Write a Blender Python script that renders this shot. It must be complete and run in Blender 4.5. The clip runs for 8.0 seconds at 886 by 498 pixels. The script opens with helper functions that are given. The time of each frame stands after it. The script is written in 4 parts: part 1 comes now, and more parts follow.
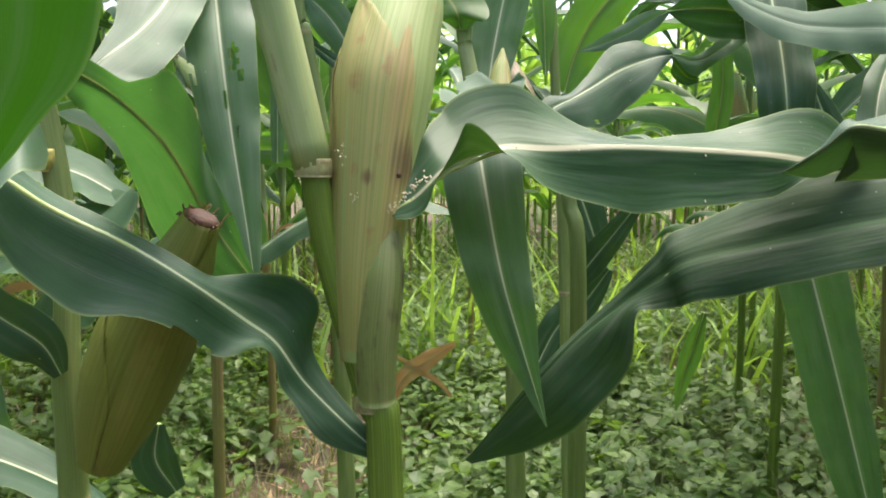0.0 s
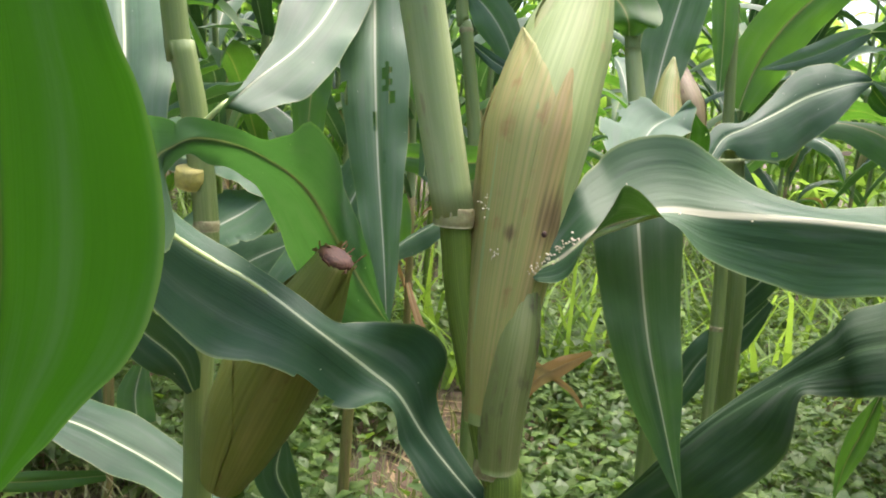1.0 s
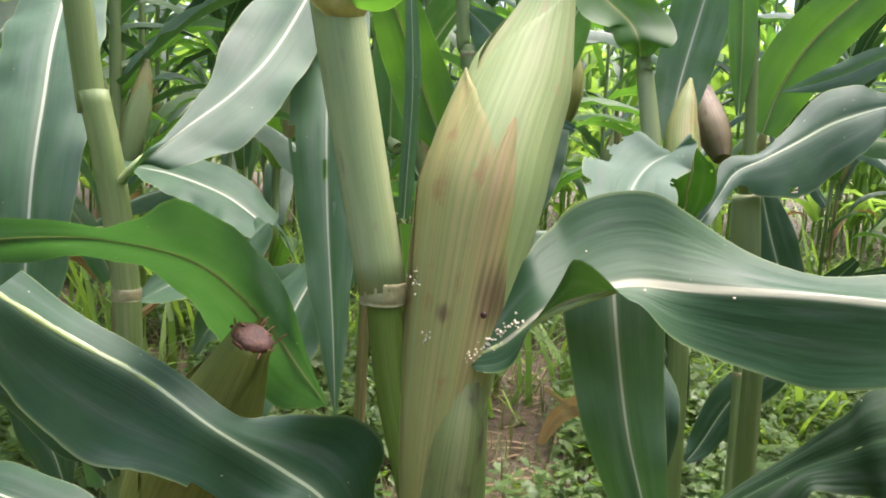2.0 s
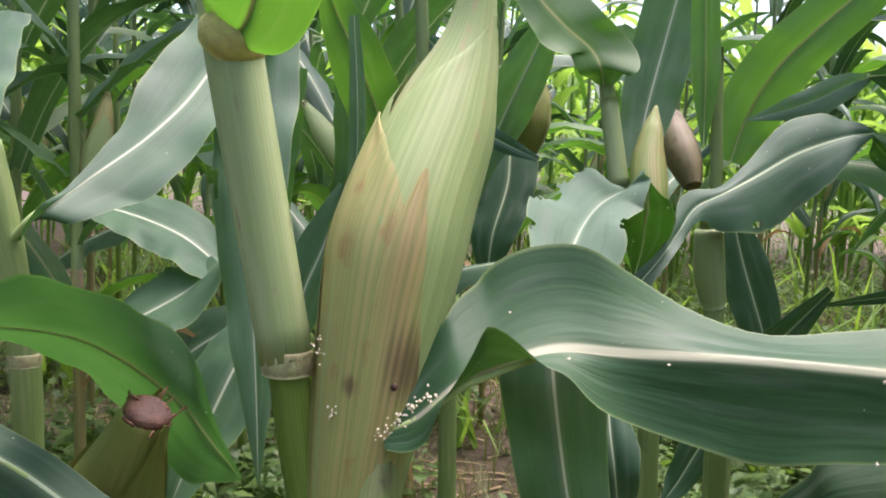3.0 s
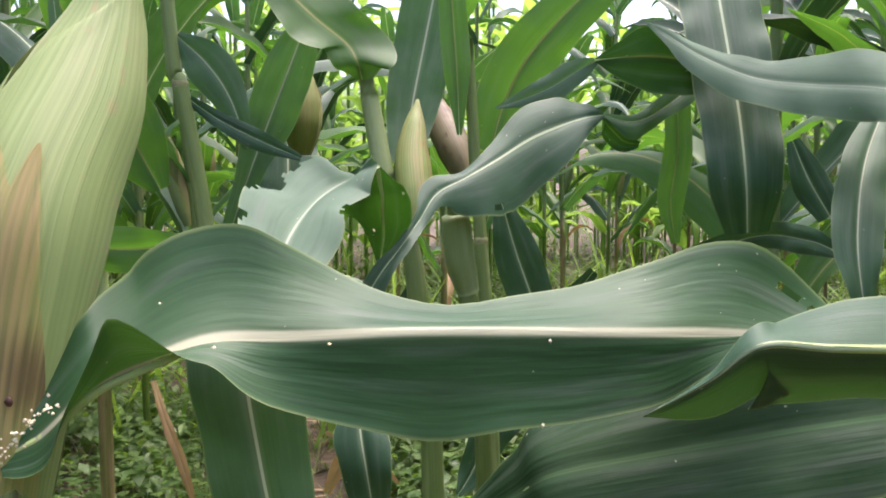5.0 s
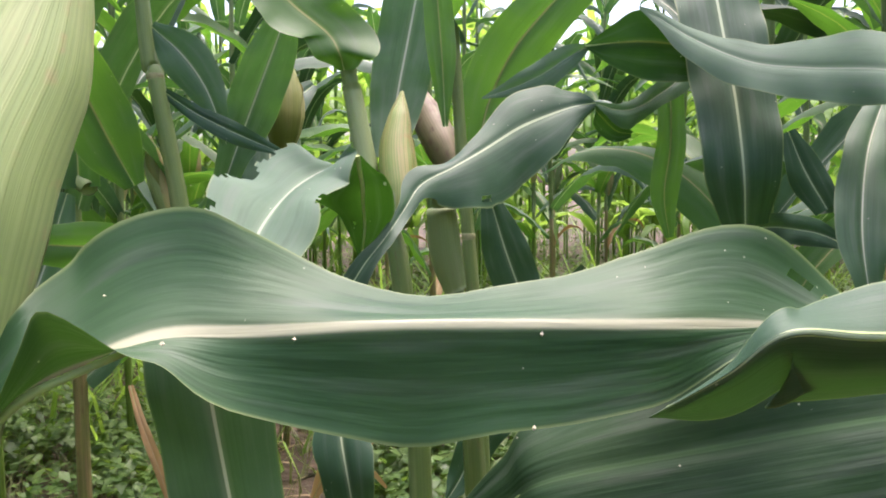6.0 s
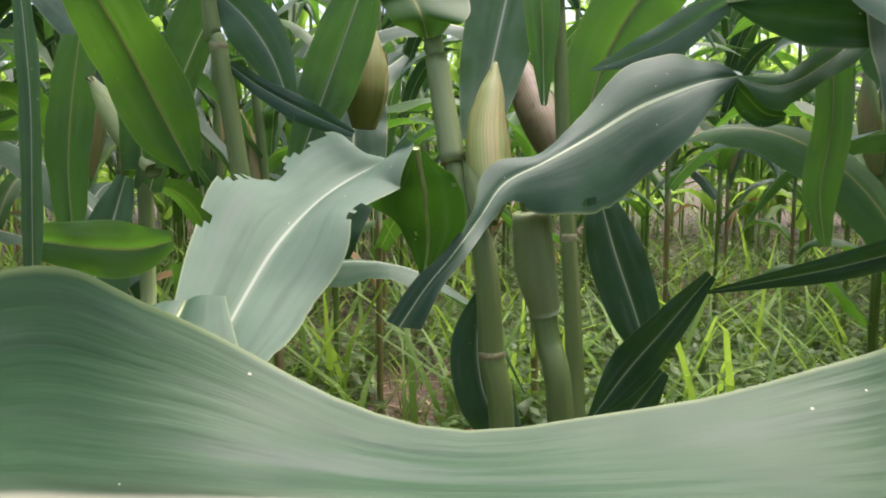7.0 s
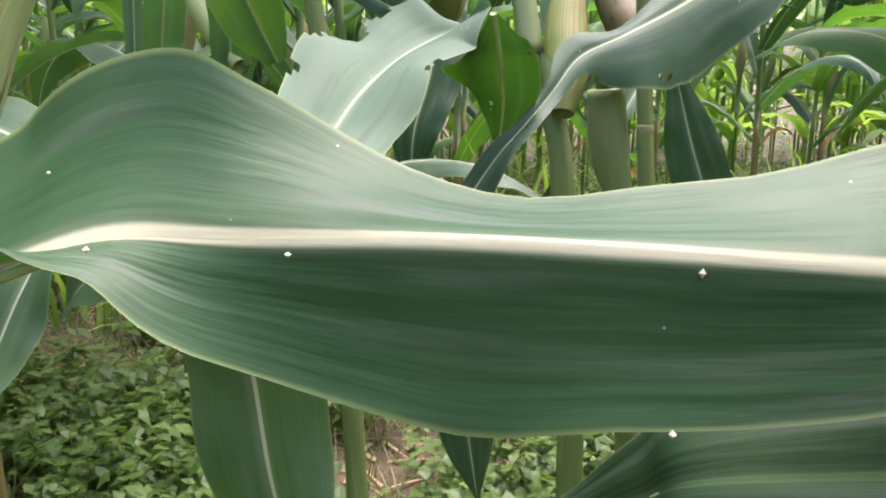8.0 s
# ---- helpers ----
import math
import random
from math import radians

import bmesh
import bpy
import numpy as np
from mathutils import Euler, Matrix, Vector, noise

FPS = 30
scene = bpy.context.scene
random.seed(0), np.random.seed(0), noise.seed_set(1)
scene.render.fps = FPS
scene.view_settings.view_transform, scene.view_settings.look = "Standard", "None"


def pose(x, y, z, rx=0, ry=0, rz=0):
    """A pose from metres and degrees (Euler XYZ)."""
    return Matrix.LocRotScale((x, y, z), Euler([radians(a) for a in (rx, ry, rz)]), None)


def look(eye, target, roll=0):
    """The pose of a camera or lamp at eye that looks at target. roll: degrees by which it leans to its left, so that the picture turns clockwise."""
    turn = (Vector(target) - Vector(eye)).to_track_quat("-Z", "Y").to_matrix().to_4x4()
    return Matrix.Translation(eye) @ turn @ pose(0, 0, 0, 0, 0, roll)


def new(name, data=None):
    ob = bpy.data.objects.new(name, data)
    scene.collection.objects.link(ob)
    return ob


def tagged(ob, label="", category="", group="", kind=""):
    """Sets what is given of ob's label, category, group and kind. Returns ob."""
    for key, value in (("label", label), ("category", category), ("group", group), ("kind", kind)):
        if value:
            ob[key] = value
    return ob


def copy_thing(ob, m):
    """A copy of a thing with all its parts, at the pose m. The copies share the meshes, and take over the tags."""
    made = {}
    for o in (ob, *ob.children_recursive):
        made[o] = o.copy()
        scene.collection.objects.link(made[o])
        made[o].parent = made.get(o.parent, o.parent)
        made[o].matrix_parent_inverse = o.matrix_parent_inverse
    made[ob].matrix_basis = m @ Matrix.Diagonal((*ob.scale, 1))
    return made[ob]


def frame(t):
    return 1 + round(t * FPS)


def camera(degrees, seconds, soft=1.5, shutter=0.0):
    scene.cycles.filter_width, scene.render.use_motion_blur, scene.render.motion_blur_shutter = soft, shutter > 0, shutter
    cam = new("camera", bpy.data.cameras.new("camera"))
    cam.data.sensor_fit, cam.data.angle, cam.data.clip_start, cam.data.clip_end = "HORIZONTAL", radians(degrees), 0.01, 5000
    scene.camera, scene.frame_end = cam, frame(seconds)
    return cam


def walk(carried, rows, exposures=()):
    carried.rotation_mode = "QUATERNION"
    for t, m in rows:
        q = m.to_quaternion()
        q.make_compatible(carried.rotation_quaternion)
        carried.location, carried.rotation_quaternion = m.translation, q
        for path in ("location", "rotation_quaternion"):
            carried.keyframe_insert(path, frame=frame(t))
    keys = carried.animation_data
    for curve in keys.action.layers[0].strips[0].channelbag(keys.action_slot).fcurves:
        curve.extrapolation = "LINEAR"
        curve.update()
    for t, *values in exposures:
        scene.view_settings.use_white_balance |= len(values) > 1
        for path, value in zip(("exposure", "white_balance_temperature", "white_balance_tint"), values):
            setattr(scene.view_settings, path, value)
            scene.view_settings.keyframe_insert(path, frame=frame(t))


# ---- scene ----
cam = camera(59.6, 8.0, soft=1.9)
PATH = [
    (0, (0.012, -0.052, 0.819), (-0.003, 1.937, 0.607), 0.3),
    (0.5, (-0.003, -0.008, 0.854), (-0.230, 1.961, 0.588), 3.2),
    (1, (0.009, -0.010, 0.867), (-0.371, 1.931, 0.575), 4.4),
    (1.5, (0.034, 0.027, 0.881), (-0.443, 1.948, 0.591), 3.9),
    (3, (0.081, 0.123, 0.913), (-0.401, 2.052, 0.701), 2.4),
    (3.5, (0.098, 0.123, 0.906), (-0.278, 2.076, 0.704), 1.6),
    (4, (0.122, 0.141, 0.903), (-0.113, 2.117, 0.700), 1.3),
    (4.5, (0.145, 0.158, 0.901), (0.032, 2.146, 0.717), 0.4),
    (6, (0.156, 0.197, 0.885), (0.132, 2.190, 0.720), -0.8),
    (6.3, (0.153, 0.232, 0.887), (0.051, 2.221, 0.713), -1.1),
    (6.5, (0.155, 0.267, 0.899), (-0.001, 2.252, 0.714), -1.0),
    (7, (0.168, 0.341, 0.903), (-0.134, 2.304, 0.666), -0.1),
    (7.5, (0.172, 0.318, 0.887), (-0.268, 2.242, 0.564), -0.3),
    (8, (0.176, 0.314, 0.869), (-0.315, 2.206, 0.446), 0.2),
]
walk(cam, [(t, look(eye, target, roll)) for t, eye, target, roll in PATH], [(0, 2.05, 6700, 9), (1.5, 2.1, 6350, 17), (3.5, 1.85, 6250, 20), (6.4, 2.05, 6400, 21), (7, 1.7, 6350, 20), (7.6, 2.1, 6350, 23), (8, 2.15, 6350, 22)])

# ---- light ----
world = bpy.data.worlds.new("overcast_sky")
scene.world = world
world.use_nodes = True
wn = world.node_tree.nodes
sky = wn.new("ShaderNodeTexSky")
sky.sky_type, sky.sun_disc = "NISHITA", False
sky.sun_elevation, sky.sun_rotation = radians(74), radians(41)
sky.air_density, sky.dust_density, sky.ozone_density = 1.0, 6.0, 1.0
wn["Background"].inputs["Strength"].default_value = 0.15
world.node_tree.links.new(sky.outputs[0], wn["Background"].inputs["Color"])
sun_data = bpy.data.lights.new("sun", "SUN")
sun_data.energy, sun_data.angle, sun_data.color = 1.5, radians(45), (1.0, 0.96, 0.9)
sun = new("sun", sun_data)
sun.matrix_world = look((1.3, 1.5, 7.2), (0, 0, 0))


# ---- materials ----
class Nodes:
    """A short way to write node trees."""

    def __init__(self, name):
        self.mat = bpy.data.materials.new(name)
        self.mat.use_nodes = True
        self.tree = self.mat.node_tree
        self.tree.nodes.clear()

    def add(self, kind, sets=None, **ins):
        n = self.tree.nodes.new(kind)
        for k, v in (sets or {}).items():
            setattr(n, k, v)
        for k, v in ins.items():
            self.plug(n.inputs[k.replace("_", " ")], v)
        return n

    def plug(self, socket, v):
        if isinstance(v, bpy.types.NodeSocket):
            self.tree.links.new(v, socket)
        elif isinstance(v, bpy.types.Node):
            self.tree.links.new(v.outputs[0], socket)
        else:
            socket.default_value = v

    def math(self, op, a, b=0.0, clamp=False):
        n = self.add("ShaderNodeMath", {"operation": op, "use_clamp": clamp})
        self.plug(n.inputs[0], a)
        self.plug(n.inputs[1], b)
        return n.outputs[0]

    def mix(self, fac, a, b):
        n = self.add("ShaderNodeMix", {"data_type": "RGBA"})
        self.plug(n.inputs[0], fac)
        self.plug(n.inputs[6], a if not isinstance(a, tuple) else (*a, 1))
        self.plug(n.inputs[7], b if not isinstance(b, tuple) else (*b, 1))
        return n.outputs[2]

    def ramp(self, fac, lo, hi):
        n = self.add("ShaderNodeMapRange", {"interpolation_type": "SMOOTHSTEP"})
        for i, v in enumerate((fac, lo, hi)):
            self.plug(n.inputs[i], v)
        return n.outputs[0]

    def noise(self, vec, scale, detail=3.0):
        n = self.add("ShaderNodeTexNoise", Scale=scale, Detail=detail)
        if vec is not None:
            self.plug(n.inputs["Vector"], vec)
        return n.outputs[0]

    def scaled(self, vec, s):
        n = self.add("ShaderNodeMapping")
        self.plug(n.inputs["Vector"], vec)
        n.inputs["Scale"].default_value = s
        return n.outputs[0]

    def out(self, shader):
        o = self.add("ShaderNodeOutputMaterial")
        self.plug(o.inputs["Surface"], shader)
        return self.mat


def leaf_material(name, deep, fresh, rib, gloss=0.43, through_it=0.27, ribw=0.02, glow=(0.09, 0.25, 0.02), specks=0.0, dry=0.0, shine=0.45, vein=0.2, wave=0.0):
    g = Nodes(name)
    uv = g.add("ShaderNodeUVMap").outputs[0]
    xyz = g.add("ShaderNodeSeparateXYZ", Vector=uv)
    u = xyz.outputs[0]
    off = g.math("ABSOLUTE", g.math("SUBTRACT", u, 0.5))
    rnd = g.add("ShaderNodeObjectInfo").outputs["Random"]
    geo = g.add("ShaderNodeNewGeometry").outputs["Position"]
    veins = g.noise(g.scaled(uv, (95, 2.2, 1)), 1.0, 2.0)
    fine = g.noise(g.scaled(uv, (240, 5, 1)), 1.0, 1.0)
    patch = g.noise(geo, 22.0, 4.0)
    base = g.mix(g.ramp(patch, 0.3, 0.72), deep, fresh)
    base = g.mix(g.math("MULTIPLY", rnd, 0.45), base, fresh)
    base = g.mix(g.math("MULTIPLY", g.ramp(veins, 0.45, 0.75), vein), base, tuple(min(1, c * 1.7 + 0.005) for c in fresh))
    base = g.mix(g.math("MULTIPLY", g.ramp(veins, 0.45, 0.25), vein * 1.6), base, tuple(c * 0.6 for c in deep))
    # grey sheen and darker gaps painted into the colour in long soft patches
    sheen_patch = g.noise(g.scaled(uv, (7, 9, 1)), 1.0, 4.0)
    base = g.mix(g.math("MULTIPLY", g.ramp(sheen_patch, 0.48, 0.7), 0.55), base, tuple(0.55 * c + 0.065 for c in fresh))
    base = g.mix(g.math("MULTIPLY", g.ramp(sheen_patch, 0.45, 0.28), 0.5), base, tuple(c * 0.55 for c in deep))
    # brown streaks, bitten and yellowed flecks
    streak = g.noise(g.scaled(uv, (34, 9, 1)), 1.0, 3.0)
    base = g.mix(g.ramp(streak, 0.74, 0.79), base, (0.32, 0.19, 0.06))
    vor = g.add("ShaderNodeTexVoronoi", Scale=230.0)
    g.plug(vor.inputs["Vector"], geo)
    spot = g.math("LESS_THAN", vor.outputs["Distance"], 0.12 + 0.05 * specks)
    some = g.math("GREATER_THAN", g.add("ShaderNodeSeparateXYZ", Vector=vor.outputs["Color"]).outputs[0], 0.965 - 0.12 * specks)
    base = g.mix(g.math("MULTIPLY", g.math("MULTIPLY", spot, some), 0.6), base, (0.45, 0.46, 0.34))
    if dry:
        base = g.mix(g.ramp(g.noise(geo, 9.0), 0.62 - dry, 0.72 - dry), base, (0.34, 0.2, 0.09))
    edge = g.ramp(off, 0.475, 0.5)
    base = g.mix(g.math("MULTIPLY", edge, 0.35), base, (0.3, 0.36, 0.14))
    mid = g.ramp(off, ribw, ribw * 0.5)
    halo = g.math("MULTIPLY", g.ramp(off, 0.09, 0.02), 0.25)
    base = g.mix(halo, base, tuple(0.5 * a + 0.5 * b for a, b in zip(fresh, rib)))
    base = g.mix(mid, base, rib)
    high = g.math("ADD", g.math("MULTIPLY", veins, 0.7), g.math("MULTIPLY", fine, 0.3))
    bump = g.add("ShaderNodeBump", Strength=vein, Distance=0.0008, Height=high)
    if wave:
        # long shallow creases and cross ripples of a wide blade
        crease = g.noise(g.scaled(uv, (8, 9, 1)), 1.0, 2.0)
        ripple = g.noise(g.scaled(uv, (30, 30, 1)), 1.0, 2.0)
        swell = g.add("ShaderNodeBump", Strength=wave, Distance=0.006, Height=g.math("ADD", g.math("MULTIPLY", crease, 0.75), g.math("MULTIPLY", ripple, 0.12)))
        g.plug(bump.inputs["Normal"], swell.outputs[0])
    dust = g.noise(geo, 60.0, 4.0)
    rough = g.math("ADD", gloss - 0.06, g.math("ADD", g.math("MULTIPLY", dust, 0.14), g.math("MULTIPLY", sheen_patch, 0.16)))
    p = g.add("ShaderNodeBsdfPrincipled", Base_Color=base, Roughness=rough, Normal=bump.outputs[0])
    p.inputs["Specular IOR Level"].default_value = shine
    tcol = g.mix(0.72, base, glow)
    tcol = g.mix(g.math("MULTIPLY", g.ramp(veins, 0.5, 0.7), 0.3), tcol, tuple(c * 0.5 for c in glow))
    tcol = g.mix(mid, tcol, tuple(0.5 * c for c in rib))
    t = g.add("ShaderNodeBsdfTranslucent", Color=tcol)
    m = g.add("ShaderNodeMixShader", Fac=through_it)
    g.plug(m.inputs[1], p)
    g.plug(m.inputs[2], t)
    return g.out(m)


def husk_material(name, green, straw, brown, amount=0.5, stain=0.0, lined=0.5, blots=()):
    g = Nodes(name)
    uv = g.add("ShaderNodeUVMap").outputs[0]
    geo = g.add("ShaderNodeNewGeometry").outputs["Position"]
    lines = g.noise(g.scaled(uv, (95, 0.7, 1)), 1.0, 3.0)
    thin = g.noise(g.scaled(uv, (190, 2.0, 1)), 1.0, 1.0)
    broad = g.noise(g.scaled(uv, (6, 1.4, 1)), 1.0, 3.0)
    base = g.mix(g.ramp(broad, 0.62 - 0.3 * amount, 0.75 - 0.2 * amount), green, straw)
    base = g.mix(g.math("MULTIPLY", g.ramp(lines, 0.45, 0.65), lined), base, tuple(min(1, c * 1.22) for c in straw))
    base = g.mix(g.math("MULTIPLY", g.ramp(lines, 0.5, 0.35), lined), base, tuple(c * 0.72 for c in green))
    spots = g.noise(geo, 85.0, 4.0)
    big = g.noise(g.scaled(uv, (16, 2.6, 1)), 1.0, 4.0)
    base = g.mix(g.math("MULTIPLY", g.ramp(g.math("ADD", g.math("MULTIPLY", spots, 0.4), g.math("MULTIPLY", big, 0.6)), 0.6 - stain, 0.72 - stain), 0.55), base, brown)
    if stain > 0.05:
        rot = g.noise(g.scaled(geo, (1, 1, 0.4)), 55.0, 4.0)
        base = g.mix(g.math("MULTIPLY", g.ramp(rot, 0.58, 0.7), 0.75), base, tuple(c * 0.55 for c in brown))
    for at, size in blots:
        # rotten blot where a borer went in, drawn out along the husk
        away = g.add("ShaderNodeVectorMath", {"operation": "DISTANCE"})
        g.plug(away.inputs[0], g.scaled(geo, (1, 1, 0.7)))
        away.inputs[1].default_value = (at[0], at[1], at[2] * 0.7)
        frayed = g.math("ADD", away.outputs["Value"], g.math("MULTIPLY", g.math("SUBTRACT", lines, 0.5), size * 0.8))
        base = g.mix(g.math("MULTIPLY", g.ramp(frayed, size, size * 0.3), 0.75), base, (0.09, 0.04, 0.028))
    bump = g.add("ShaderNodeBump", Strength=0.5, Distance=0.0012, Height=g.math("ADD", g.math("MULTIPLY", lines, 0.7), g.math("MULTIPLY", thin, 0.3)))
    p = g.add("ShaderNodeBsdfPrincipled", Base_Color=base, Roughness=0.55, Normal=bump.outputs[0])
    t = g.add("ShaderNodeBsdfTranslucent", Color=base)
    m = g.add("ShaderNodeMixShader", Fac=0.15)
    g.plug(m.inputs[1], p)
    g.plug(m.inputs[2], t)
    return g.out(m)


def plain_material(name, a, b, scale=40.0, rough=0.7, relief=0.4, dist=0.002, islands=0.0):
    g = Nodes(name)
    geo = g.add("ShaderNodeNewGeometry")
    n1 = g.noise(geo.outputs["Position"], scale, 5.0)
    n2 = g.noise(geo.outputs["Position"], scale * 0.13, 3.0)
    base = g.mix(g.ramp(g.math("ADD", g.math("MULTIPLY", n1, 0.5), g.math("MULTIPLY", n2, 0.5)), 0.35, 0.65), a, b)
    if islands:
        base = g.mix(g.math("MULTIPLY", geo.outputs["Random Per Island"], islands), base, tuple(c * 0.35 for c in a))
    bump = g.add("ShaderNodeBump", Strength=relief, Distance=dist, Height=n1)
    return g.out(g.add("ShaderNodeBsdfPrincipled", Base_Color=base, Roughness=rough, Normal=bump.outputs[0]))


def weed_material(name, a, b, glow, amount=0.35):
    g = Nodes(name)
    geo = g.add("ShaderNodeNewGeometry")
    base = g.mix(geo.outputs["Random Per Island"], a, b)
    base = g.mix(g.math("MULTIPLY", g.noise(geo.outputs["Position"], 2.5, 3.0), 0.6), base, tuple(c * 0.6 for c in a))
    p = g.add("ShaderNodeBsdfPrincipled", Base_Color=base, Roughness=0.5)
    t = g.add("ShaderNodeBsdfTranslucent", Color=g.mix(0.7, base, glow))
    m = g.add("ShaderNodeMixShader", Fac=amount)
    g.plug(m.inputs[1], p)
    g.plug(m.inputs[2], t)
    return g.out(m)


LEAF = {
    "g": leaf_material("maize_leaf_blade", (0.028, 0.068, 0.036), (0.06, 0.12, 0.06), (0.46, 0.5, 0.36), gloss=0.48),
    "m": leaf_material("maize_leaf_broad", (0.012, 0.042, 0.015), (0.026, 0.068, 0.025), (0.29, 0.29, 0.2), gloss=0.44, through_it=0.1, ribw=0.042, shine=0.26, vein=0.07, wave=0.3),
    "c": leaf_material("maize_leaf_chalky", (0.06, 0.105, 0.07), (0.095, 0.15, 0.1), (0.28, 0.33, 0.24), gloss=0.62, shine=0.3, through_it=0.25, ribw=0.014, vein=0.14),
    "d": leaf_material("maize_leaf_dark", (0.013, 0.042, 0.02), (0.028, 0.07, 0.034), (0.36, 0.42, 0.27), through_it=0.08, gloss=0.47, shine=0.3),
    # low leaf: shade from the leaf above is put into its darker colour
    "l": leaf_material("maize_leaf_low_shaded", (0.012, 0.033, 0.015), (0.024, 0.052, 0.022), (0.06, 0.11, 0.05), through_it=0.08, gloss=0.55, shine=0.15, vein=0.17, wave=0.3),
    "b": leaf_material("maize_leaf_fresh", (0.03, 0.085, 0.02), (0.055, 0.13, 0.028), (0.34, 0.38, 0.12), through_it=0.4, glow=(0.14, 0.36, 0.02)),
    "u": leaf_material("maize_leaf_turned", (0.035, 0.085, 0.045), (0.065, 0.13, 0.065), (0.3, 0.36, 0.14), through_it=0.36, glow=(0.06, 0.2, 0.014)),
    # blades seen from the back, their shade put into a darker green
    "k": leaf_material("maize_leaf_shaded_underside", (0.012, 0.04, 0.008), (0.03, 0.08, 0.014), (0.16, 0.2, 0.04), through_it=0.22, glow=(0.05, 0.17, 0.01), gloss=0.55, shine=0.15, specks=0.6),
    "n": leaf_material("maize_leaf_backlit", (0.02, 0.075, 0.006), (0.035, 0.11, 0.01), (0.12, 0.2, 0.03), through_it=0.4, glow=(0.05, 0.2, 0.004), gloss=0.55, shine=0.12, ribw=0.01, dry=0.0),
    "w": leaf_material("maize_leaf_withered", (0.3, 0.18, 0.08), (0.4, 0.28, 0.14), (0.45, 0.34, 0.2), gloss=0.6, through_it=0.2, glow=(0.5, 0.3, 0.1), dry=0.2),
}
STALK = husk_material("maize_stalk_skin", (0.14, 0.2, 0.06), (0.22, 0.26, 0.1), (0.2, 0.13, 0.06), 0.4, 0, 0.2)
STALK_DARK = husk_material("maize_stalk_lower", (0.1, 0.16, 0.02), (0.17, 0.24, 0.04), (0.16, 0.1, 0.03), 0.4)
STALK_BROWN = husk_material("maize_stalk_foot", (0.2, 0.19, 0.06), (0.3, 0.2, 0.1), (0.16, 0.07, 0.03), 0.5, 0.05)
SHEATH = husk_material("leaf_sheath_skin", (0.23, 0.29, 0.12), (0.3, 0.34, 0.17), (0.22, 0.15, 0.1), 0.5, 0.02, 0.18)
SHEATH_LOW = husk_material("lower_sheath_skin", (0.17, 0.21, 0.07), (0.27, 0.28, 0.13), (0.13, 0.07, 0.06), 0.5, 0.06, 0.25)
HUSK = husk_material("husk_green", (0.25, 0.32, 0.12), (0.34, 0.36, 0.17), (0.4, 0.27, 0.15), 0.35, 0.02, 0.28)
HUSK_OLD = husk_material("husk_yellowing", (0.29, 0.3, 0.1), (0.38, 0.26, 0.12), (0.26, 0.11, 0.045), 0.45, 0.05, 0.5, [((-0.0106, 0.452, 0.8207), 0.0195), ((-0.0405, 0.447, 0.812), 0.0055)])
HUSK_BROWN = husk_material("husk_olive_brown", (0.16, 0.18, 0.035), (0.24, 0.22, 0.065), (0.13, 0.08, 0.03), 0.4, 0.02, 0.2)
HUSK_PINK = husk_material("husk_pinkish", (0.15, 0.13, 0.055), (0.19, 0.13, 0.07), (0.11, 0.045, 0.026), 0.5, 0.08)
HOLE = plain_material("borer_hole_rim", (0.035, 0.012, 0.008), (0.11, 0.045, 0.025), 400.0)
HUSK_SMALL = husk_material("husk_small_ear", (0.17, 0.24, 0.055), (0.31, 0.25, 0.1), (0.3, 0.15, 0.07), 0.55, 0.02)
COLLAR = plain_material("yellow_collar", (0.42, 0.36, 0.1), (0.3, 0.27, 0.09), 300.0)
NODE = plain_material("stalk_node_ring", (0.27, 0.27, 0.13), (0.17, 0.14, 0.07), 250.0)
SILK = plain_material("dry_silk", (0.09, 0.035, 0.02), (0.2, 0.1, 0.05), 300.0, 0.8)
FRASS = plain_material("pale_crumbs", (0.6, 0.54, 0.42), (0.48, 0.4, 0.28), 500.0, 0.9)
RIB = plain_material("leaf_rib", (0.3, 0.38, 0.14), (0.36, 0.44, 0.18), 200.0, 0.45, 0.2)
SOIL = plain_material("field_soil", (0.11, 0.075, 0.045), (0.05, 0.034, 0.022), 30.0, 0.95, 0.9, 0.02)
WEED = weed_material("weed_leaf", (0.04, 0.095, 0.015), (0.15, 0.24, 0.05), (0.2, 0.34, 0.025), 0.34)
GRASS = weed_material("grass_blade", (0.08, 0.11, 0.03), (0.19, 0.19, 0.08), (0.26, 0.3, 0.07))
LITTER = weed_material("dry_litter", (0.3, 0.2, 0.1), (0.42, 0.32, 0.18), (0.5, 0.35, 0.15), 0.1)


# ---- building ----
def curve_through(rows, n):
    """Rows of numbers, glided through with a Catmull-Rom curve at n even steps."""
    a = np.array(rows, float)
    a = np.vstack([2 * a[0] - a[1], a, 2 * a[-1] - a[-2]])
    s = np.linspace(0, len(rows) - 1, n)
    i = np.minimum(s.astype(int), len(rows) - 2)
    f = (s - i)[:, None]
    p0, p1, p2, p3 = a[i], a[i + 1], a[i + 2], a[i + 3]
    return 0.5 * (2 * p1 + (p2 - p0) * f + (2 * p0 - 5 * p1 + 4 * p2 - p3) * f**2 + (3 * p1 - p0 - 3 * p2 + p3) * f**3)


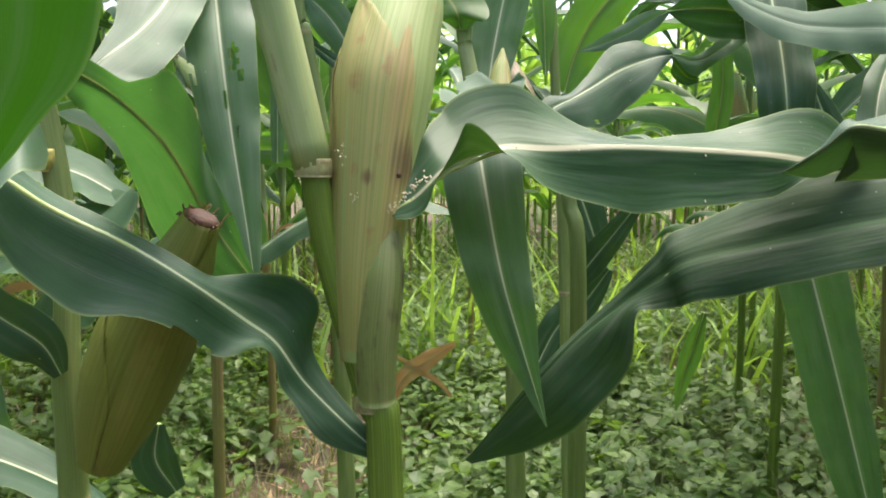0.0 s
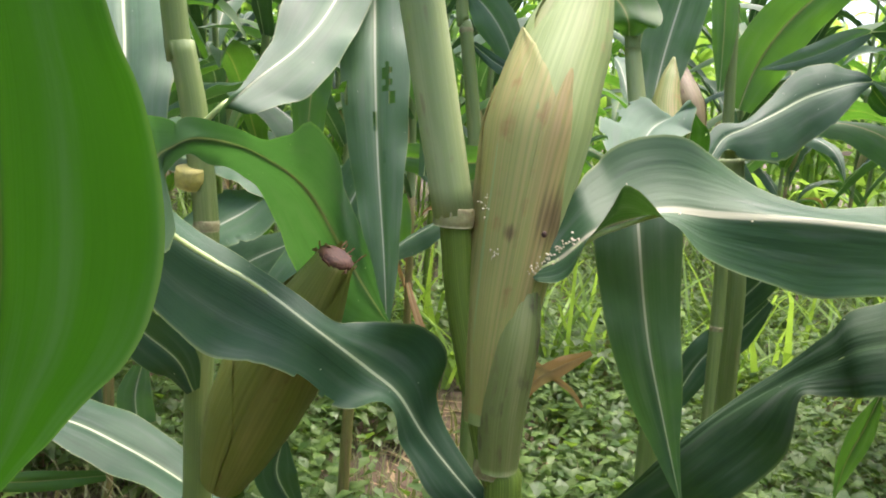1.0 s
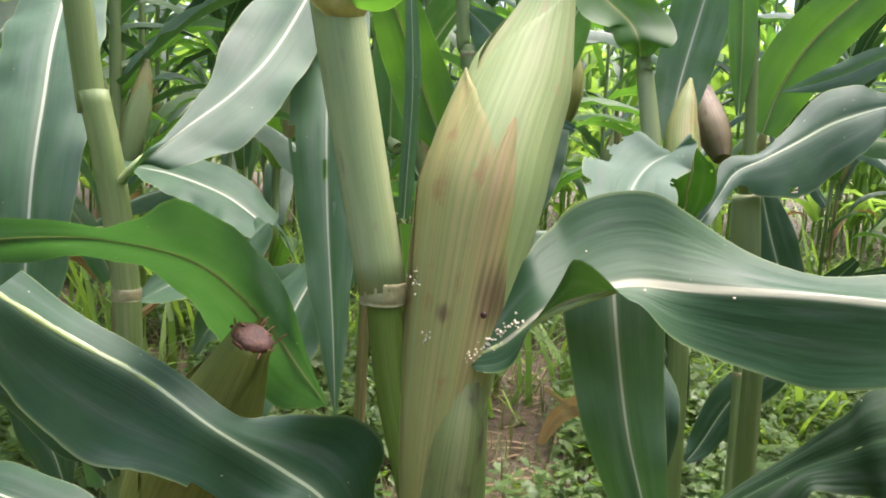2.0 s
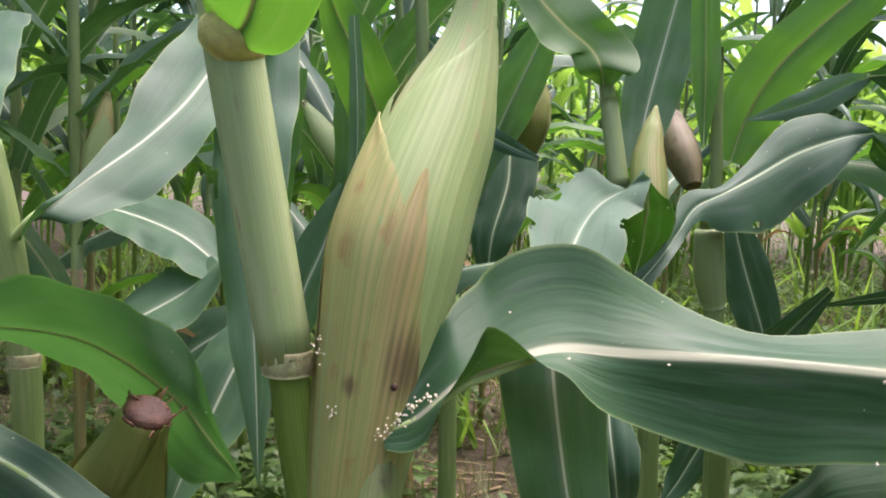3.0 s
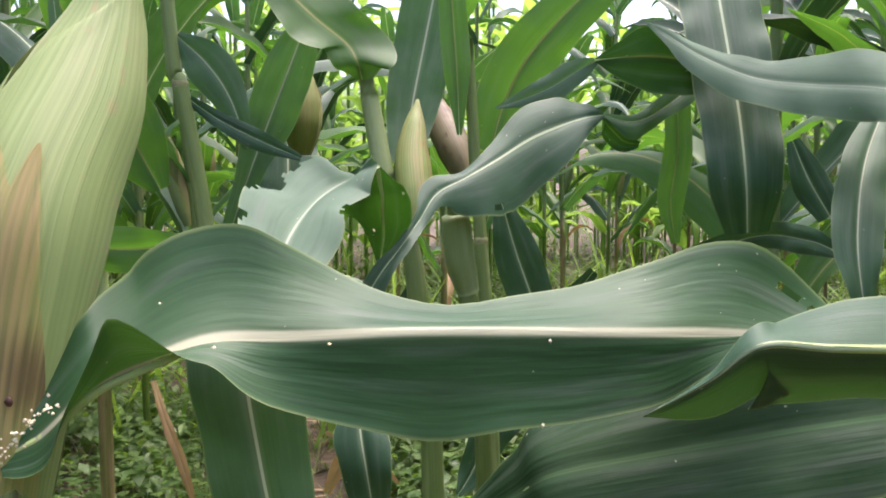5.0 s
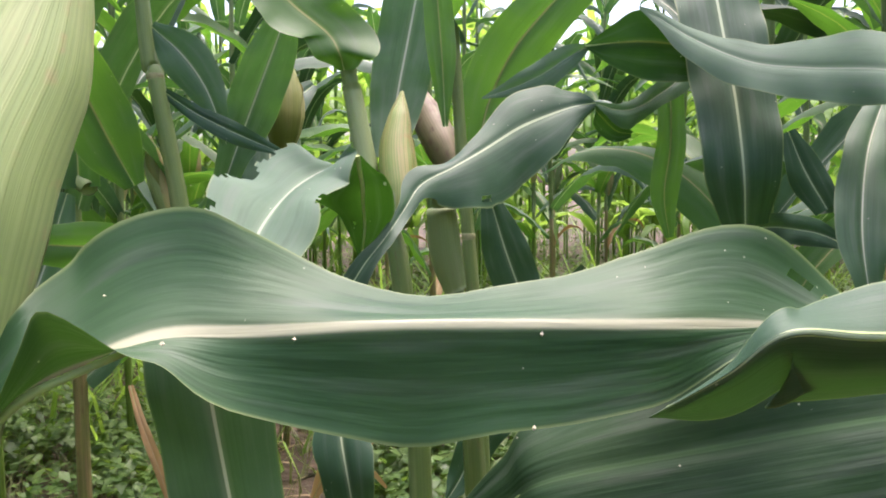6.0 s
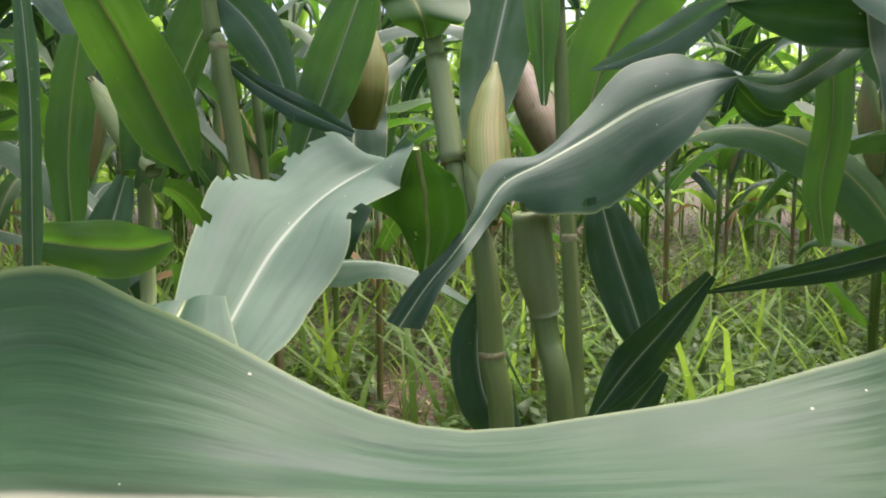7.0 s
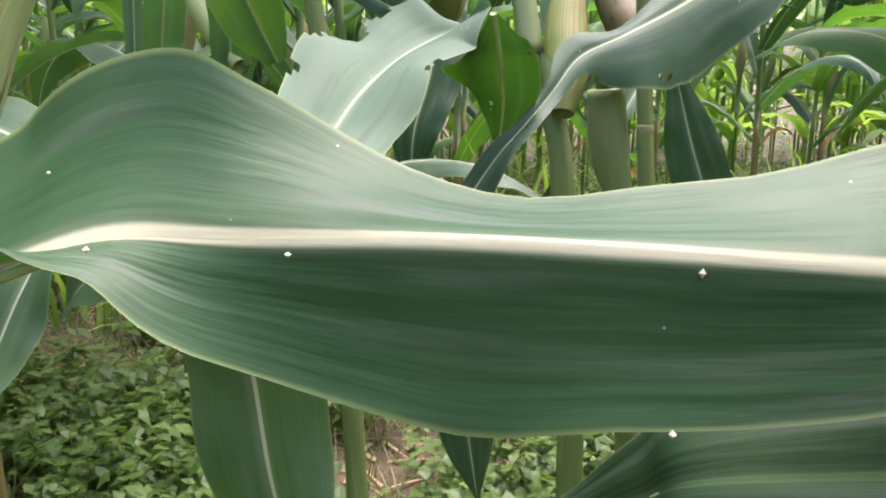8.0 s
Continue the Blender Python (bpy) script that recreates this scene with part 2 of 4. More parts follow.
def mesh_object(name, verts, faces, material, parent, label="", uvs=None, smooth=True):
    me = bpy.data.meshes.new(name)
    me.from_pydata([tuple(v) for v in verts], [], faces)
    if uvs is not None:
        layer = me.uv_layers.new(name="UVMap")
        idx = np.zeros(len(me.loops), int)
        me.loops.foreach_get("vertex_index", idx)
        layer.data.foreach_set("uv", np.array(uvs, np.float32)[idx].ravel())
    me.polygons.foreach_set("use_smooth", [smooth] * len(me.polygons))
    me.materials.append(material)
    me.update()
    ob = new(name, me)
    if parent is not None:
        ob.parent = parent
        ob.matrix_parent_inverse = parent.matrix_world.inverted()
    if label:
        tagged(ob, label)
    return ob


def tube(name, pts, radii, material, parent, label="", seg=14, steps=24, ribs=0.0, flat=1.0, cap=True):
    rows = curve_through([(*p, r) for p, r in zip(pts, radii)], steps)
    c, r = rows[:, :3], np.maximum(rows[:, 3], 0.0004)
    tan = np.gradient(c, axis=0)
    tan /= np.linalg.norm(tan, axis=1)[:, None]
    ref = np.array((0.0, 1.0, 0.0)) if abs(tan[:, 1]).max() < 0.9 else np.array((1.0, 0.0, 0.0))
    length = np.concatenate([[0], np.cumsum(np.linalg.norm(np.diff(c, axis=0), axis=1))])
    verts, uvs, faces = [], [], []
    for i in range(steps):
        a = ref - tan[i] * (ref @ tan[i])
        a /= np.linalg.norm(a)
        b = np.cross(tan[i], a)
        for k in range(seg + 1):
            w = 2 * math.pi * k / seg
            rr = r[i] * (1 + ribs * math.cos(w * seg / 2))
            verts.append(c[i] + a * rr * flat * math.cos(w) + b * rr * math.sin(w))
            uvs.append((k / seg, length[i] * 4))
    for i in range(steps - 1):
        for k in range(seg):
            q = i * (seg + 1) + k
            faces.append((q, q + 1, q + seg + 2, q + seg + 1))
    if cap:
        for row in (0, steps - 1):
            faces.append(tuple(row * (seg + 1) + k for k in range(seg)))
    return mesh_object(name, verts, faces, material, parent, label, uvs)


def plant(label, foot, group="maize in the field"):
    ob = new("maize_plant")
    ob.matrix_world = pose(*foot)
    bpy.context.view_layer.update()
    return tagged(ob, label, "maize plant", group)


leaf_seed = [3]


def turned_side(rows, tan, ref0):
    """+1 where the blade's own normal points to its upper face, -1 where it points to its back."""
    total = 0.0
    for i in range(2, len(rows) - 2, 3):
        r = ref0 - tan[i] * (ref0 @ tan[i])
        nn = np.cross(tan[i], r)
        al, ar = radians(rows[i, 4]), radians(rows[i, 6])
        across = (r * math.cos(ar) + nn * math.sin(ar)) * rows[i, 5] - (r * math.cos(al) + nn * math.sin(al)) * rows[i, 3]
        up = np.cross(tan[i], across)
        total += up[2] - 0.6 * up[1]
    return 1 if total > 0 else -1


def leaf(parent, kind, axis, stations, hole=(), ragged=0, n=72, m=10, rib=True, label="", ripple=0.0022):
    """A blade: stations of x, y, z of the midrib, half width and turn of either side about it, and how far each side is swept on."""
    leaf_seed[0] += 1
    rng = np.random.RandomState(leaf_seed[0])
    rows = curve_through([(*s, 0, 0)[:9] for s in stations], n)
    c = rows[:, :3]
    tan = np.gradient(c, axis=0)
    tan /= np.linalg.norm(tan, axis=1)[:, None]
    ref0 = np.eye(3)["XYZ".index(axis)]
    length = np.concatenate([[0], np.cumsum(np.linalg.norm(np.diff(c, axis=0), axis=1))])
    ph = rng.uniform(0, 6.28, 6)
    verts, uvs, ups = [], [], []
    flip = turned_side(rows, tan, ref0)
    for i in range(n):
        r = ref0 - tan[i] * (ref0 @ tan[i])
        r /= np.linalg.norm(r)
        nn = np.cross(tan[i], r)
        wl, al, wr, ar = max(rows[i, 3], 0.0003), radians(rows[i, 4]), max(rows[i, 5], 0.0003), radians(rows[i, 6])
        el = r * math.cos(al) + nn * math.sin(al)
        er = r * math.cos(ar) + nn * math.sin(ar)
        up = np.cross(tan[i], er - el)
        up /= max(np.linalg.norm(up), 1e-6)
        ups.append(up)
        s = length[i]
        for side, e, w, p, sweep in ((-1, el, wl, 0, rows[i, 7]), (1, er, wr, 3, rows[i, 8])):
            bite = 1.0
            if ragged:
                k = noise.noise((s * 190, side * 7.0, leaf_seed[0] * 3.1))
                if noise.noise((s * 16, side * 3.0, leaf_seed[0] * 1.7)) > 0.12:
                    bite -= (0.06 if ragged == 1 else 0.2) * max(k, 0)
            k0 = range(m, 0, -1) if side < 0 else range(0, m + 1)
            for k in k0:
                q = k / m
                wave = ripple * min(1, w / 0.02) * q * q * (math.sin(s * 55 + ph[p]) + 0.6 * math.sin(s * 118 + ph[p + 1]))
                groove = -0.0012 * math.exp(-((q * w) / 0.003) ** 2) * min(1, w / 0.015)
                bulge = 0.06 * w * math.sin(math.pi * q)
                verts.append(c[i] + (e * w + tan[i] * sweep) * q * (bite if q > 0.8 else 1) + up * (wave + groove * flip + bulge))
                uvs.append((0.5 + side * q * 0.5, s))
    wide = 2 * m + 1
    faces = []
    for i in range(n - 1):
        for k in range(wide - 1):
            if any(((i / n - v) * 50) ** 2 * 0.5 + ((k / (wide - 1) - u) * 16) ** 2 < size * (0.9 + 0.4 * math.sin(i * 2.3 + k)) for v, u, size in hole):
                continue
            q = i * wide + k
            faces.append((q, q + 1, q + wide + 1, q + wide))
    blade = mesh_object("leaf", verts, faces, LEAF[kind], parent, label, uvs)
    if rib:
        pts = [verts[i * wide + m] for i in range(0, n - 3, 4)]
        back = [-ups[i] * flip for i in range(0, n - 3, 4)]
        k = len(pts)
        tube("midrib", [p + u * 0.0018 for p, u in zip(pts, back)], [0.0022 * (1 - 0.8 * j / k) for j in range(k)], RIB, blade, "pale raised midrib", 6, 3 * k)
    return blade


def ear(parent, pts, radius, body, shells, silk=1.0, seed=1, label="", tip=0.22, prof=None):
    """A cob in its husk: the inner body, overlapping husk leaves with points, and a tuft of dry silk."""
    rng = random.Random(seed)
    prof = prof or [0.5, 0.8, 0.98, 1.0, 0.9, 0.66, tip]
    axis = curve_through(pts, 7)
    core = tube("ear", axis, [radius * p * 0.95 for p in prof], body, parent, label, 28, 36, 0.003, 1.0)
    line = curve_through(pts, 30)
    tan = np.gradient(line, axis=0)
    tan /= np.linalg.norm(tan, axis=1)[:, None]
    for turn, spread, start, end, mat, lift, *lean in shells:
        verts, uvs, faces = [], [], []
        wid, ns = 13, 26
        for i in range(ns):
            q = i / (ns - 1)
            s = start + (end - start) * q
            j = s * 29
            j0 = min(int(j), 28)
            c = line[j0] * (1 - j + j0) + line[j0 + 1] * (j - j0)
            t = tan[j0]
            r = radius * float(np.interp(s, np.linspace(0, 1, 7), prof)) * (1.02 + lift + 0.05 * q * q)
            a = np.array((0.0, -1.0, 0.0))
            a = a - t * (a @ t)
            a /= np.linalg.norm(a)
            b = np.cross(t, a)
            half = radians(spread) / 2 * (1 - max(0, (q - 0.45) / 0.55) ** 1.6) + 0.02
            for k in range(wid):
                w = radians(turn + (lean[0] * q if lean else 0)) + half * (2 * k / (wid - 1) - 1)
                rr = r * (1 + 0.018 * math.cos(k * 2.7 + turn) + 0.01 * math.sin(9 * q + k))
                verts.append(c + (a * math.cos(w) + b * math.sin(w)) * rr)
                uvs.append((0.5 + w / 6.28, s * 0.9))
        for i in range(ns - 1):
            for k in range(wid - 1):
                p = i * wid + k
                faces.append((p, p + 1, p + wid + 1, p + wid))
        mesh_object("husk", verts, faces, mat, core, "", uvs)
    if silk:
        verts, faces = [], []
        end, d = line[-1], tan[-1]
        for k in range(int(60 * silk)):
            o = np.array([rng.gauss(0, 1) for _ in range(3)])
            p = end - d * radius * 0.3 + o * radius * 0.16
            v = d * rng.uniform(0.6, 1.2) + o * 0.4
            for s in range(5):
                w = 0.0007
                verts += [p + np.array((w, 0, 0)), p + np.array((0, w, w)), p - np.array((w, 0, w))]
                if s:
                    q = len(verts) - 6
                    faces += [(q, q + 1, q + 4, q + 3), (q + 1, q + 2, q + 5, q + 4), (q + 2, q, q + 3, q + 5)]
                v = v + np.array([rng.gauss(0, 0.5) for _ in range(3)]) + np.array((0, 0, -0.12))
                p = p + v * radius * 0.055
        mesh_object("silk", verts, faces, SILK, core, "dry brown silk")
    return core


def ring(parent, at, r, tall=0.006, mat=None):
    x, y, z = at
    return tube("node", [(x, y, z - tall), (x, y, z - tall * 0.3), (x, y, z + tall * 0.4), (x, y, z + tall)], [r * 0.98, r * 1.03, r * 1.02, r * 0.97], mat or NODE, parent, "", 14, 8)


def crumbs(parent, centre, spread, count, seed):
    """Pale crumbs left by borers, stuck to the plant."""
    rng = random.Random(seed)
    verts, faces = [], []
    for _ in range(count):
        p = Vector(centre) + Vector([rng.gauss(0, s) for s in spread])
        s = rng.uniform(0.0004, 0.001)
        b = len(verts)
        for v in ((1, 0, 0), (-1, 0, 0), (0, 1, 0), (0, -1, 0), (0, 0, 1), (0, 0, -1)):
            verts.append(p + Vector(v) * s * rng.uniform(0.6, 1.3))
        faces += [(b + i, b + j, b + k) for i in (0, 1) for j in (2, 3) for k in (4, 5)]
    return mesh_object("borer_frass", verts, faces, FRASS, parent, "pale borer crumbs", smooth=False)


# ---- ground ----
def ground_height(x, y):
    return 0.03 * noise.noise((x * 0.9, y * 0.9, 4.0)) + 0.012 * noise.noise((x * 4, y * 4, 1.0))


xs = np.concatenate([np.linspace(-400, -8, 10), np.linspace(-6, 6, 70), np.linspace(8, 400, 10)])
ys = np.concatenate([np.linspace(-400, -5, 8), np.linspace(-3, 9, 70), np.linspace(12, 400, 10)])
gv = [(x, y, ground_height(x, y)) for y in ys for x in xs]
nx = len(xs)
gf = [(j * nx + i, j * nx + i + 1, (j + 1) * nx + i + 1, (j + 1) * nx + i) for j in range(len(ys) - 1) for i in range(nx - 1)]
tagged(mesh_object("ground", gv, gf, SOIL, None), "brown crumbly field soil between the maize rows", "ground", kind="structure")

# ---- the maize in front ----
foot = {"a": (-0.02, 0.46, 0.0), "b": (-0.266, 0.51, 0.0), "f": (0.125, 1.1, 0.0), "g": (0.2, 1.0, 0.0), "s": (-0.14, 1.15, 0.0), "h": (0.4, 0.46, 0.0), "r": (0.75, 0.83, 0.0), "n": (-0.32, -0.12, 0.0)}
maize_a = plant("maize plant with one large yellowing ear and borer holes", foot["a"])
maize_b = plant("maize plant with an olive ear, broad dark drooping leaves", foot["b"])
maize_f = plant("maize plant with a small green ear and a torn leaf", foot["f"])
maize_g = plant("slender maize plant with a long twisted leaf", foot["g"])
maize_s = plant("maize plant with a pinkish ear and bright upper leaves", foot["s"])
maize_h = plant("maize plant with low dark leaves reaching over the path", foot["h"])
maize_r = plant("maize plant with broad grey-green hanging leaves", foot["r"])
maize_n = plant("maize plant with a bright drooping leaf beside the path", foot["n"])


def down(pts, base):
    """The stalk's points, carried on to its foot."""
    x, y, z = pts[-1]
    return [*pts, (x * 0.5 + base[0] * 0.5, y * 0.5 + base[1] * 0.5, z * 0.5), (base[0], base[1], -0.03)]


STALK_A = [(-0.1206, 0.4701, 1.0061), (-0.1150, 0.4678, 0.9715), (-0.0769, 0.4565, 0.8176), (-0.0668, 0.4578, 0.7570), (-0.0389, 0.4602, 0.6605), (-0.0310, 0.4580, 0.6270)]
EAR_A = [(-0.0478, 0.4577, 0.6887), (-0.0434, 0.4646, 0.7543), (-0.0329, 0.4860, 0.8706), (-0.0220, 0.5176, 0.9341), (-0.0115, 0.5312, 0.9796), (-0.0075, 0.5357, 1.0158), (-0.0047, 0.5400, 1.0488)]
tube("stalk", [(-0.1858, 0.5034, 1.5822), (-0.1408, 0.4790, 1.1355), *STALK_A[:3]], [0.01003, 0.01226, 0.01316, 0.01405, 0.01282], SHEATH, maize_a, "pale green sheathed stalk", 22, 40)
tube("stalk", down(STALK_A[2:], foot["a"]), [0.009477, 0.009477, 0.01171, 0.01204, 0.01338, 0.01449], STALK_DARK, maize_a, "dark green bare stalk", 18, 40)
ring(maize_a, STALK_A[2], 0.01249)
ring(maize_a, STALK_A[4], 0.01316)
tube("sheath", [(-0.0366, 0.4581, 0.6606), (-0.0366, 0.4543, 0.6990), (-0.0322, 0.4534, 0.7450), (-0.0288, 0.4571, 0.7806)], [0.01316, 0.01505, 0.01505, 0.00892], SHEATH_LOW, maize_a, "purplish green leaf sheath", 20, 24, 0.01)
ear(maize_a, EAR_A, 0.0325, HUSK, [(60, 250, 0.0, 0.72, HUSK, 0.0), (-130, 220, 0.0, 0.7, HUSK, 0.01), (-5, 200, 0.02, 0.48, HUSK_OLD, 0.03, -62), (-85, 80, 0.0, 0.39, HUSK_OLD, 0.06, -10), (40, 60, 0.0, 0.4, HUSK_OLD, 0.045, -20)], 0, 1, "large pale green husked ear, yellowing and stained", 0.3, [0.36, 0.68, 1.0, 0.86, 0.47, 0.27, 0.1])
tube("collar", [(-0.1161, 0.4651, 0.9639), (-0.1116, 0.4634, 0.9696), (-0.1060, 0.4608, 0.9765)], [0.01427, 0.01695, 0.01394], COLLAR, maize_a, "yellow leaf collar", 18, 8)
for k in range(7):
    crumbs(maize_a, (-0.0254 + 0.0039 * k, 0.4450, 0.7910 + 0.0036 * k), (0.0017, 0.0008, 0.0016), 9, 30 + k)
for k, speck in enumerate(((0.0252, 0.4840, 0.8455), (0.0703, 0.5020, 0.8627), (0.0559, 0.4580, 0.8320), (0.0995, 0.4720, 0.8310), (0.1897, 0.4900, 0.8280), (0.1839, 0.4720, 0.7960))):
    crumbs(maize_a, speck, (0.0005, 0.0004, 0.0004), 1, 50 + k)
crumbs(maize_a, (-0.0483, 0.4451, 0.7977), (0.0016, 0.0008, 0.0025), 12, 4)
crumbs(maize_a, (-0.0573, 0.4489, 0.8266), (0.002, 0.001, 0.003), 12, 5)
STALK_B = [(-0.2934, 0.4894, 0.9667), (-0.2841, 0.4915, 0.9150), (-0.2738, 0.4934, 0.8668), (-0.2639, 0.4965, 0.7898), (-0.2647, 0.4990, 0.7229), (-0.2656, 0.4958, 0.6626), (-0.2658, 0.4993, 0.5716)]
tube("stalk", [(-0.3590, 0.4531, 1.6035), *down(STALK_B, foot["b"])], [0.00678, 0.008814, 0.00904, 0.009266, 0.008814, 0.008814, 0.01017, 0.01073, 0.01243, 0.01356], STALK, maize_b, "pale green stalk", 18, 60)
tube("collar", [(-0.2749, 0.4886, 0.8169), (-0.2728, 0.4873, 0.8238), (-0.2718, 0.4859, 0.8307)], [0.00904, 0.01062, 0.009492], COLLAR, maize_b, "yellow leaf collar", 16, 8)
EAR_B = [(-0.2367, 0.4814, 0.6070), (-0.2083, 0.4680, 0.6716), (-0.1797, 0.4604, 0.7296), (-0.1499, 0.4529, 0.7852)]
ear_b = ear(maize_b, EAR_B, 0.02938, HUSK_BROWN, [(20, 220, 0.0, 0.82, HUSK_BROWN, 0.03), (200, 200, 0.0, 1.03, HUSK_BROWN, 0.06), (70, 120, 0.0, 1.02, HUSK_BROWN, 0.085), (-60, 130, 0.0, 0.6, HUSK_BROWN, 0.07)], 0.6, 2, "olive brown husked ear with a chewed tip", 0.42)
tip_b, dir_b = Vector(EAR_B[-1]), (Vector(EAR_B[-1]) - Vector(EAR_B[-2])).normalized()
tube("chewed_tip", [tip_b + dir_b * d for d in (-0.006, -0.001, 0.002, 0.0032)], [0.01107, 0.0122, 0.009944, 0.00565], HOLE, ear_b, "chewed dark brown tip", 18, 14, 0.0022, 1.0)
STALK_F = [(0.0254, 1.1698, 1.0787), (0.0340, 1.1646, 1.0054), (0.0555, 1.1427, 0.8964), (0.0895, 1.1222, 0.8072), (0.0996, 1.1147, 0.7016), (0.1111, 1.1090, 0.6227)]
STALK_G = [(0.1607, 1.1163, 1.0672), (0.1686, 1.1056, 0.9171), (0.1750, 1.0990, 0.8246), (0.1815, 1.0921, 0.7271), (0.1855, 1.0853, 0.6320)]
STALK_S = [(-0.2258, 1.1806, 1.0938), (-0.2131, 1.1757, 1.0249), (-0.1928, 1.1678, 0.9135), (-0.1775, 1.1606, 0.8133), (-0.1647, 1.1525, 0.6993)]
tube("stalk", down(STALK_F, foot["f"]), [0.00923, 0.01022, 0.01065, 0.01207, 0.01349, 0.01349, 0.01562, 0.01562], STALK, maize_f, "", 14, 40)
ear(maize_f, [(0.0940, 1.1037, 0.8382), (0.0936, 1.1274, 0.8805), (0.0893, 1.1597, 0.9364), (0.0949, 1.1928, 1.0037)], 0.0225, HUSK_SMALL, [(0, 200, 0.0, 0.95, HUSK_SMALL, 0.0), (150, 200, 0.0, 0.85, HUSK_SMALL, 0.03), (-70, 120, 0.0, 0.45, SHEATH, 0.07)], 0, 3, "small pointed green ear", 0.1)
tube("stalk", down([(0.1453, 0.8948, 0.8749), (0.1516, 0.8984, 0.8224), (0.1592, 0.8949, 0.7729), (0.1705, 0.8899, 0.7035)], foot["g"]), [0.0075, 0.008125, 0.009375, 0.01, 0.0125, 0.0125], STALK, maize_g, "", 14, 30)
tube("stalk", down(STALK_G, foot["g"]), [0.00625, 0.0075, 0.008125, 0.00875, 0.009375, 0.01125, 0.01125], STALK, maize_g, "", 14, 30)
tube("sheath", [(0.1579, 0.8961, 0.7902), (0.1503, 0.8911, 0.8230), (0.1465, 0.8868, 0.8643)], [0.01063, 0.01437, 0.01313], SHEATH, maize_g, "pale green cut leaf sheath", 16, 16, 0.01)
tube("stalk", down([(-0.2646, 1.2180, 1.6186), *STALK_S], foot["s"]), [0.0063, 0.00945, 0.01008, 0.01071, 0.01134, 0.01134, 0.01386, 0.01512], STALK, maize_s, "", 14, 40)
ear(maize_s, [(-0.3277, 1.2284, 0.8864), (-0.375, 1.27, 0.923), (-0.4225, 1.305, 0.962), (-0.4725, 1.3352, 1.0098)], 0.02, HUSK, [(0, 220, 0.0, 0.85, HUSK, 0.02), (180, 200, 0.0, 0.95, HUSK_PINK, 0.04)], 0.4, 4, "slim pale green ear with a pink tip", 0.25)
tube("stalk", [(0.38, 0.44, 1.4), (0.39, 0.45, 0.9), (0.4, 0.46, 0.4), (0.4, 0.46, -0.03)], [0.0088, 0.0121, 0.0132, 0.0132], STALK, maize_h, "", 14, 30)
tube("stalk", [(0.71, 0.79, 1.6), (0.73, 0.81, 0.9), (0.75, 0.83, 0.4), (0.75, 0.83, -0.03)], [0.0078, 0.013, 0.0143, 0.0156], STALK, maize_r, "", 14, 30)
tube("stalk", [(-0.3, -0.1, 1.5), (-0.31, -0.11, 0.9), (-0.32, -0.12, 0.4), (-0.32, -0.12, -0.03)], [0.0066, 0.011, 0.0121, 0.0132], STALK, maize_n, "", 14, 30)
ear(maize_g, [(0.1584, 1.3551, 0.8990), (0.1433, 1.3834, 0.9427), (0.1181, 1.4253, 0.9969), (0.0978, 1.4544, 1.0508)], 0.02625, HUSK_PINK, [(0, 210, 0.0, 0.9, HUSK_PINK, 0.02), (170, 200, 0.0, 0.85, HUSK_PINK, 0.04)], 0.8, 6, "pinkish brown ear with dark silk", 0.3)
ear(maize_s, [(-0.0954, 1.3580, 0.9401), (-0.0930, 1.3614, 0.9879), (-0.0969, 1.3778, 1.0413), (-0.1021, 1.3941, 1.0922)], 0.02898, HUSK_BROWN, [(0, 210, 0.0, 0.9, HUSK_BROWN, 0.02), (170, 200, 0.0, 0.85, HUSK_OLD, 0.04)], 0.5, 7, "olive husked ear", 0.3)
for x, y, z, r in ((-0.0405, 0.4469, 0.8110, 0.0015), (-0.0403, 0.4473, 0.8166, 0.0009), (-0.0399, 0.4478, 0.8203, 0.0007), (-0.0204, 0.4493, 0.8131, 0.0018)):
    tube("borer_hole", [(x, y - 0.0006, z - r), (x, y - 0.001, z), (x + 0.0003, y - 0.0006, z + r)], [r * 0.5, r, r * 0.45], HOLE, maize_a, "dark brown borer hole", 8, 6, flat=0.35)
for stem, at, r in ((maize_f, STALK_F[1], 0.01079), (maize_f, STALK_F[4], 0.01392), (maize_g, STALK_G[2], 0.0085), (maize_g, STALK_G[4], 0.00975), (maize_s, STALK_S[1], 0.01058), (maize_s, STALK_S[3], 0.01159), (maize_b, STALK_B[3], 0.009266), (maize_b, STALK_B[6], 0.01085)):
    ring(stem, at, r, 0.004)
tube("sheath", [(STALK_F[1][0], STALK_F[1][1], STALK_F[1][2] + 0.003), STALK_F[2]], [0.01164, 0.01349], SHEATH, maize_f, "pale leaf sheath", 14, 12)

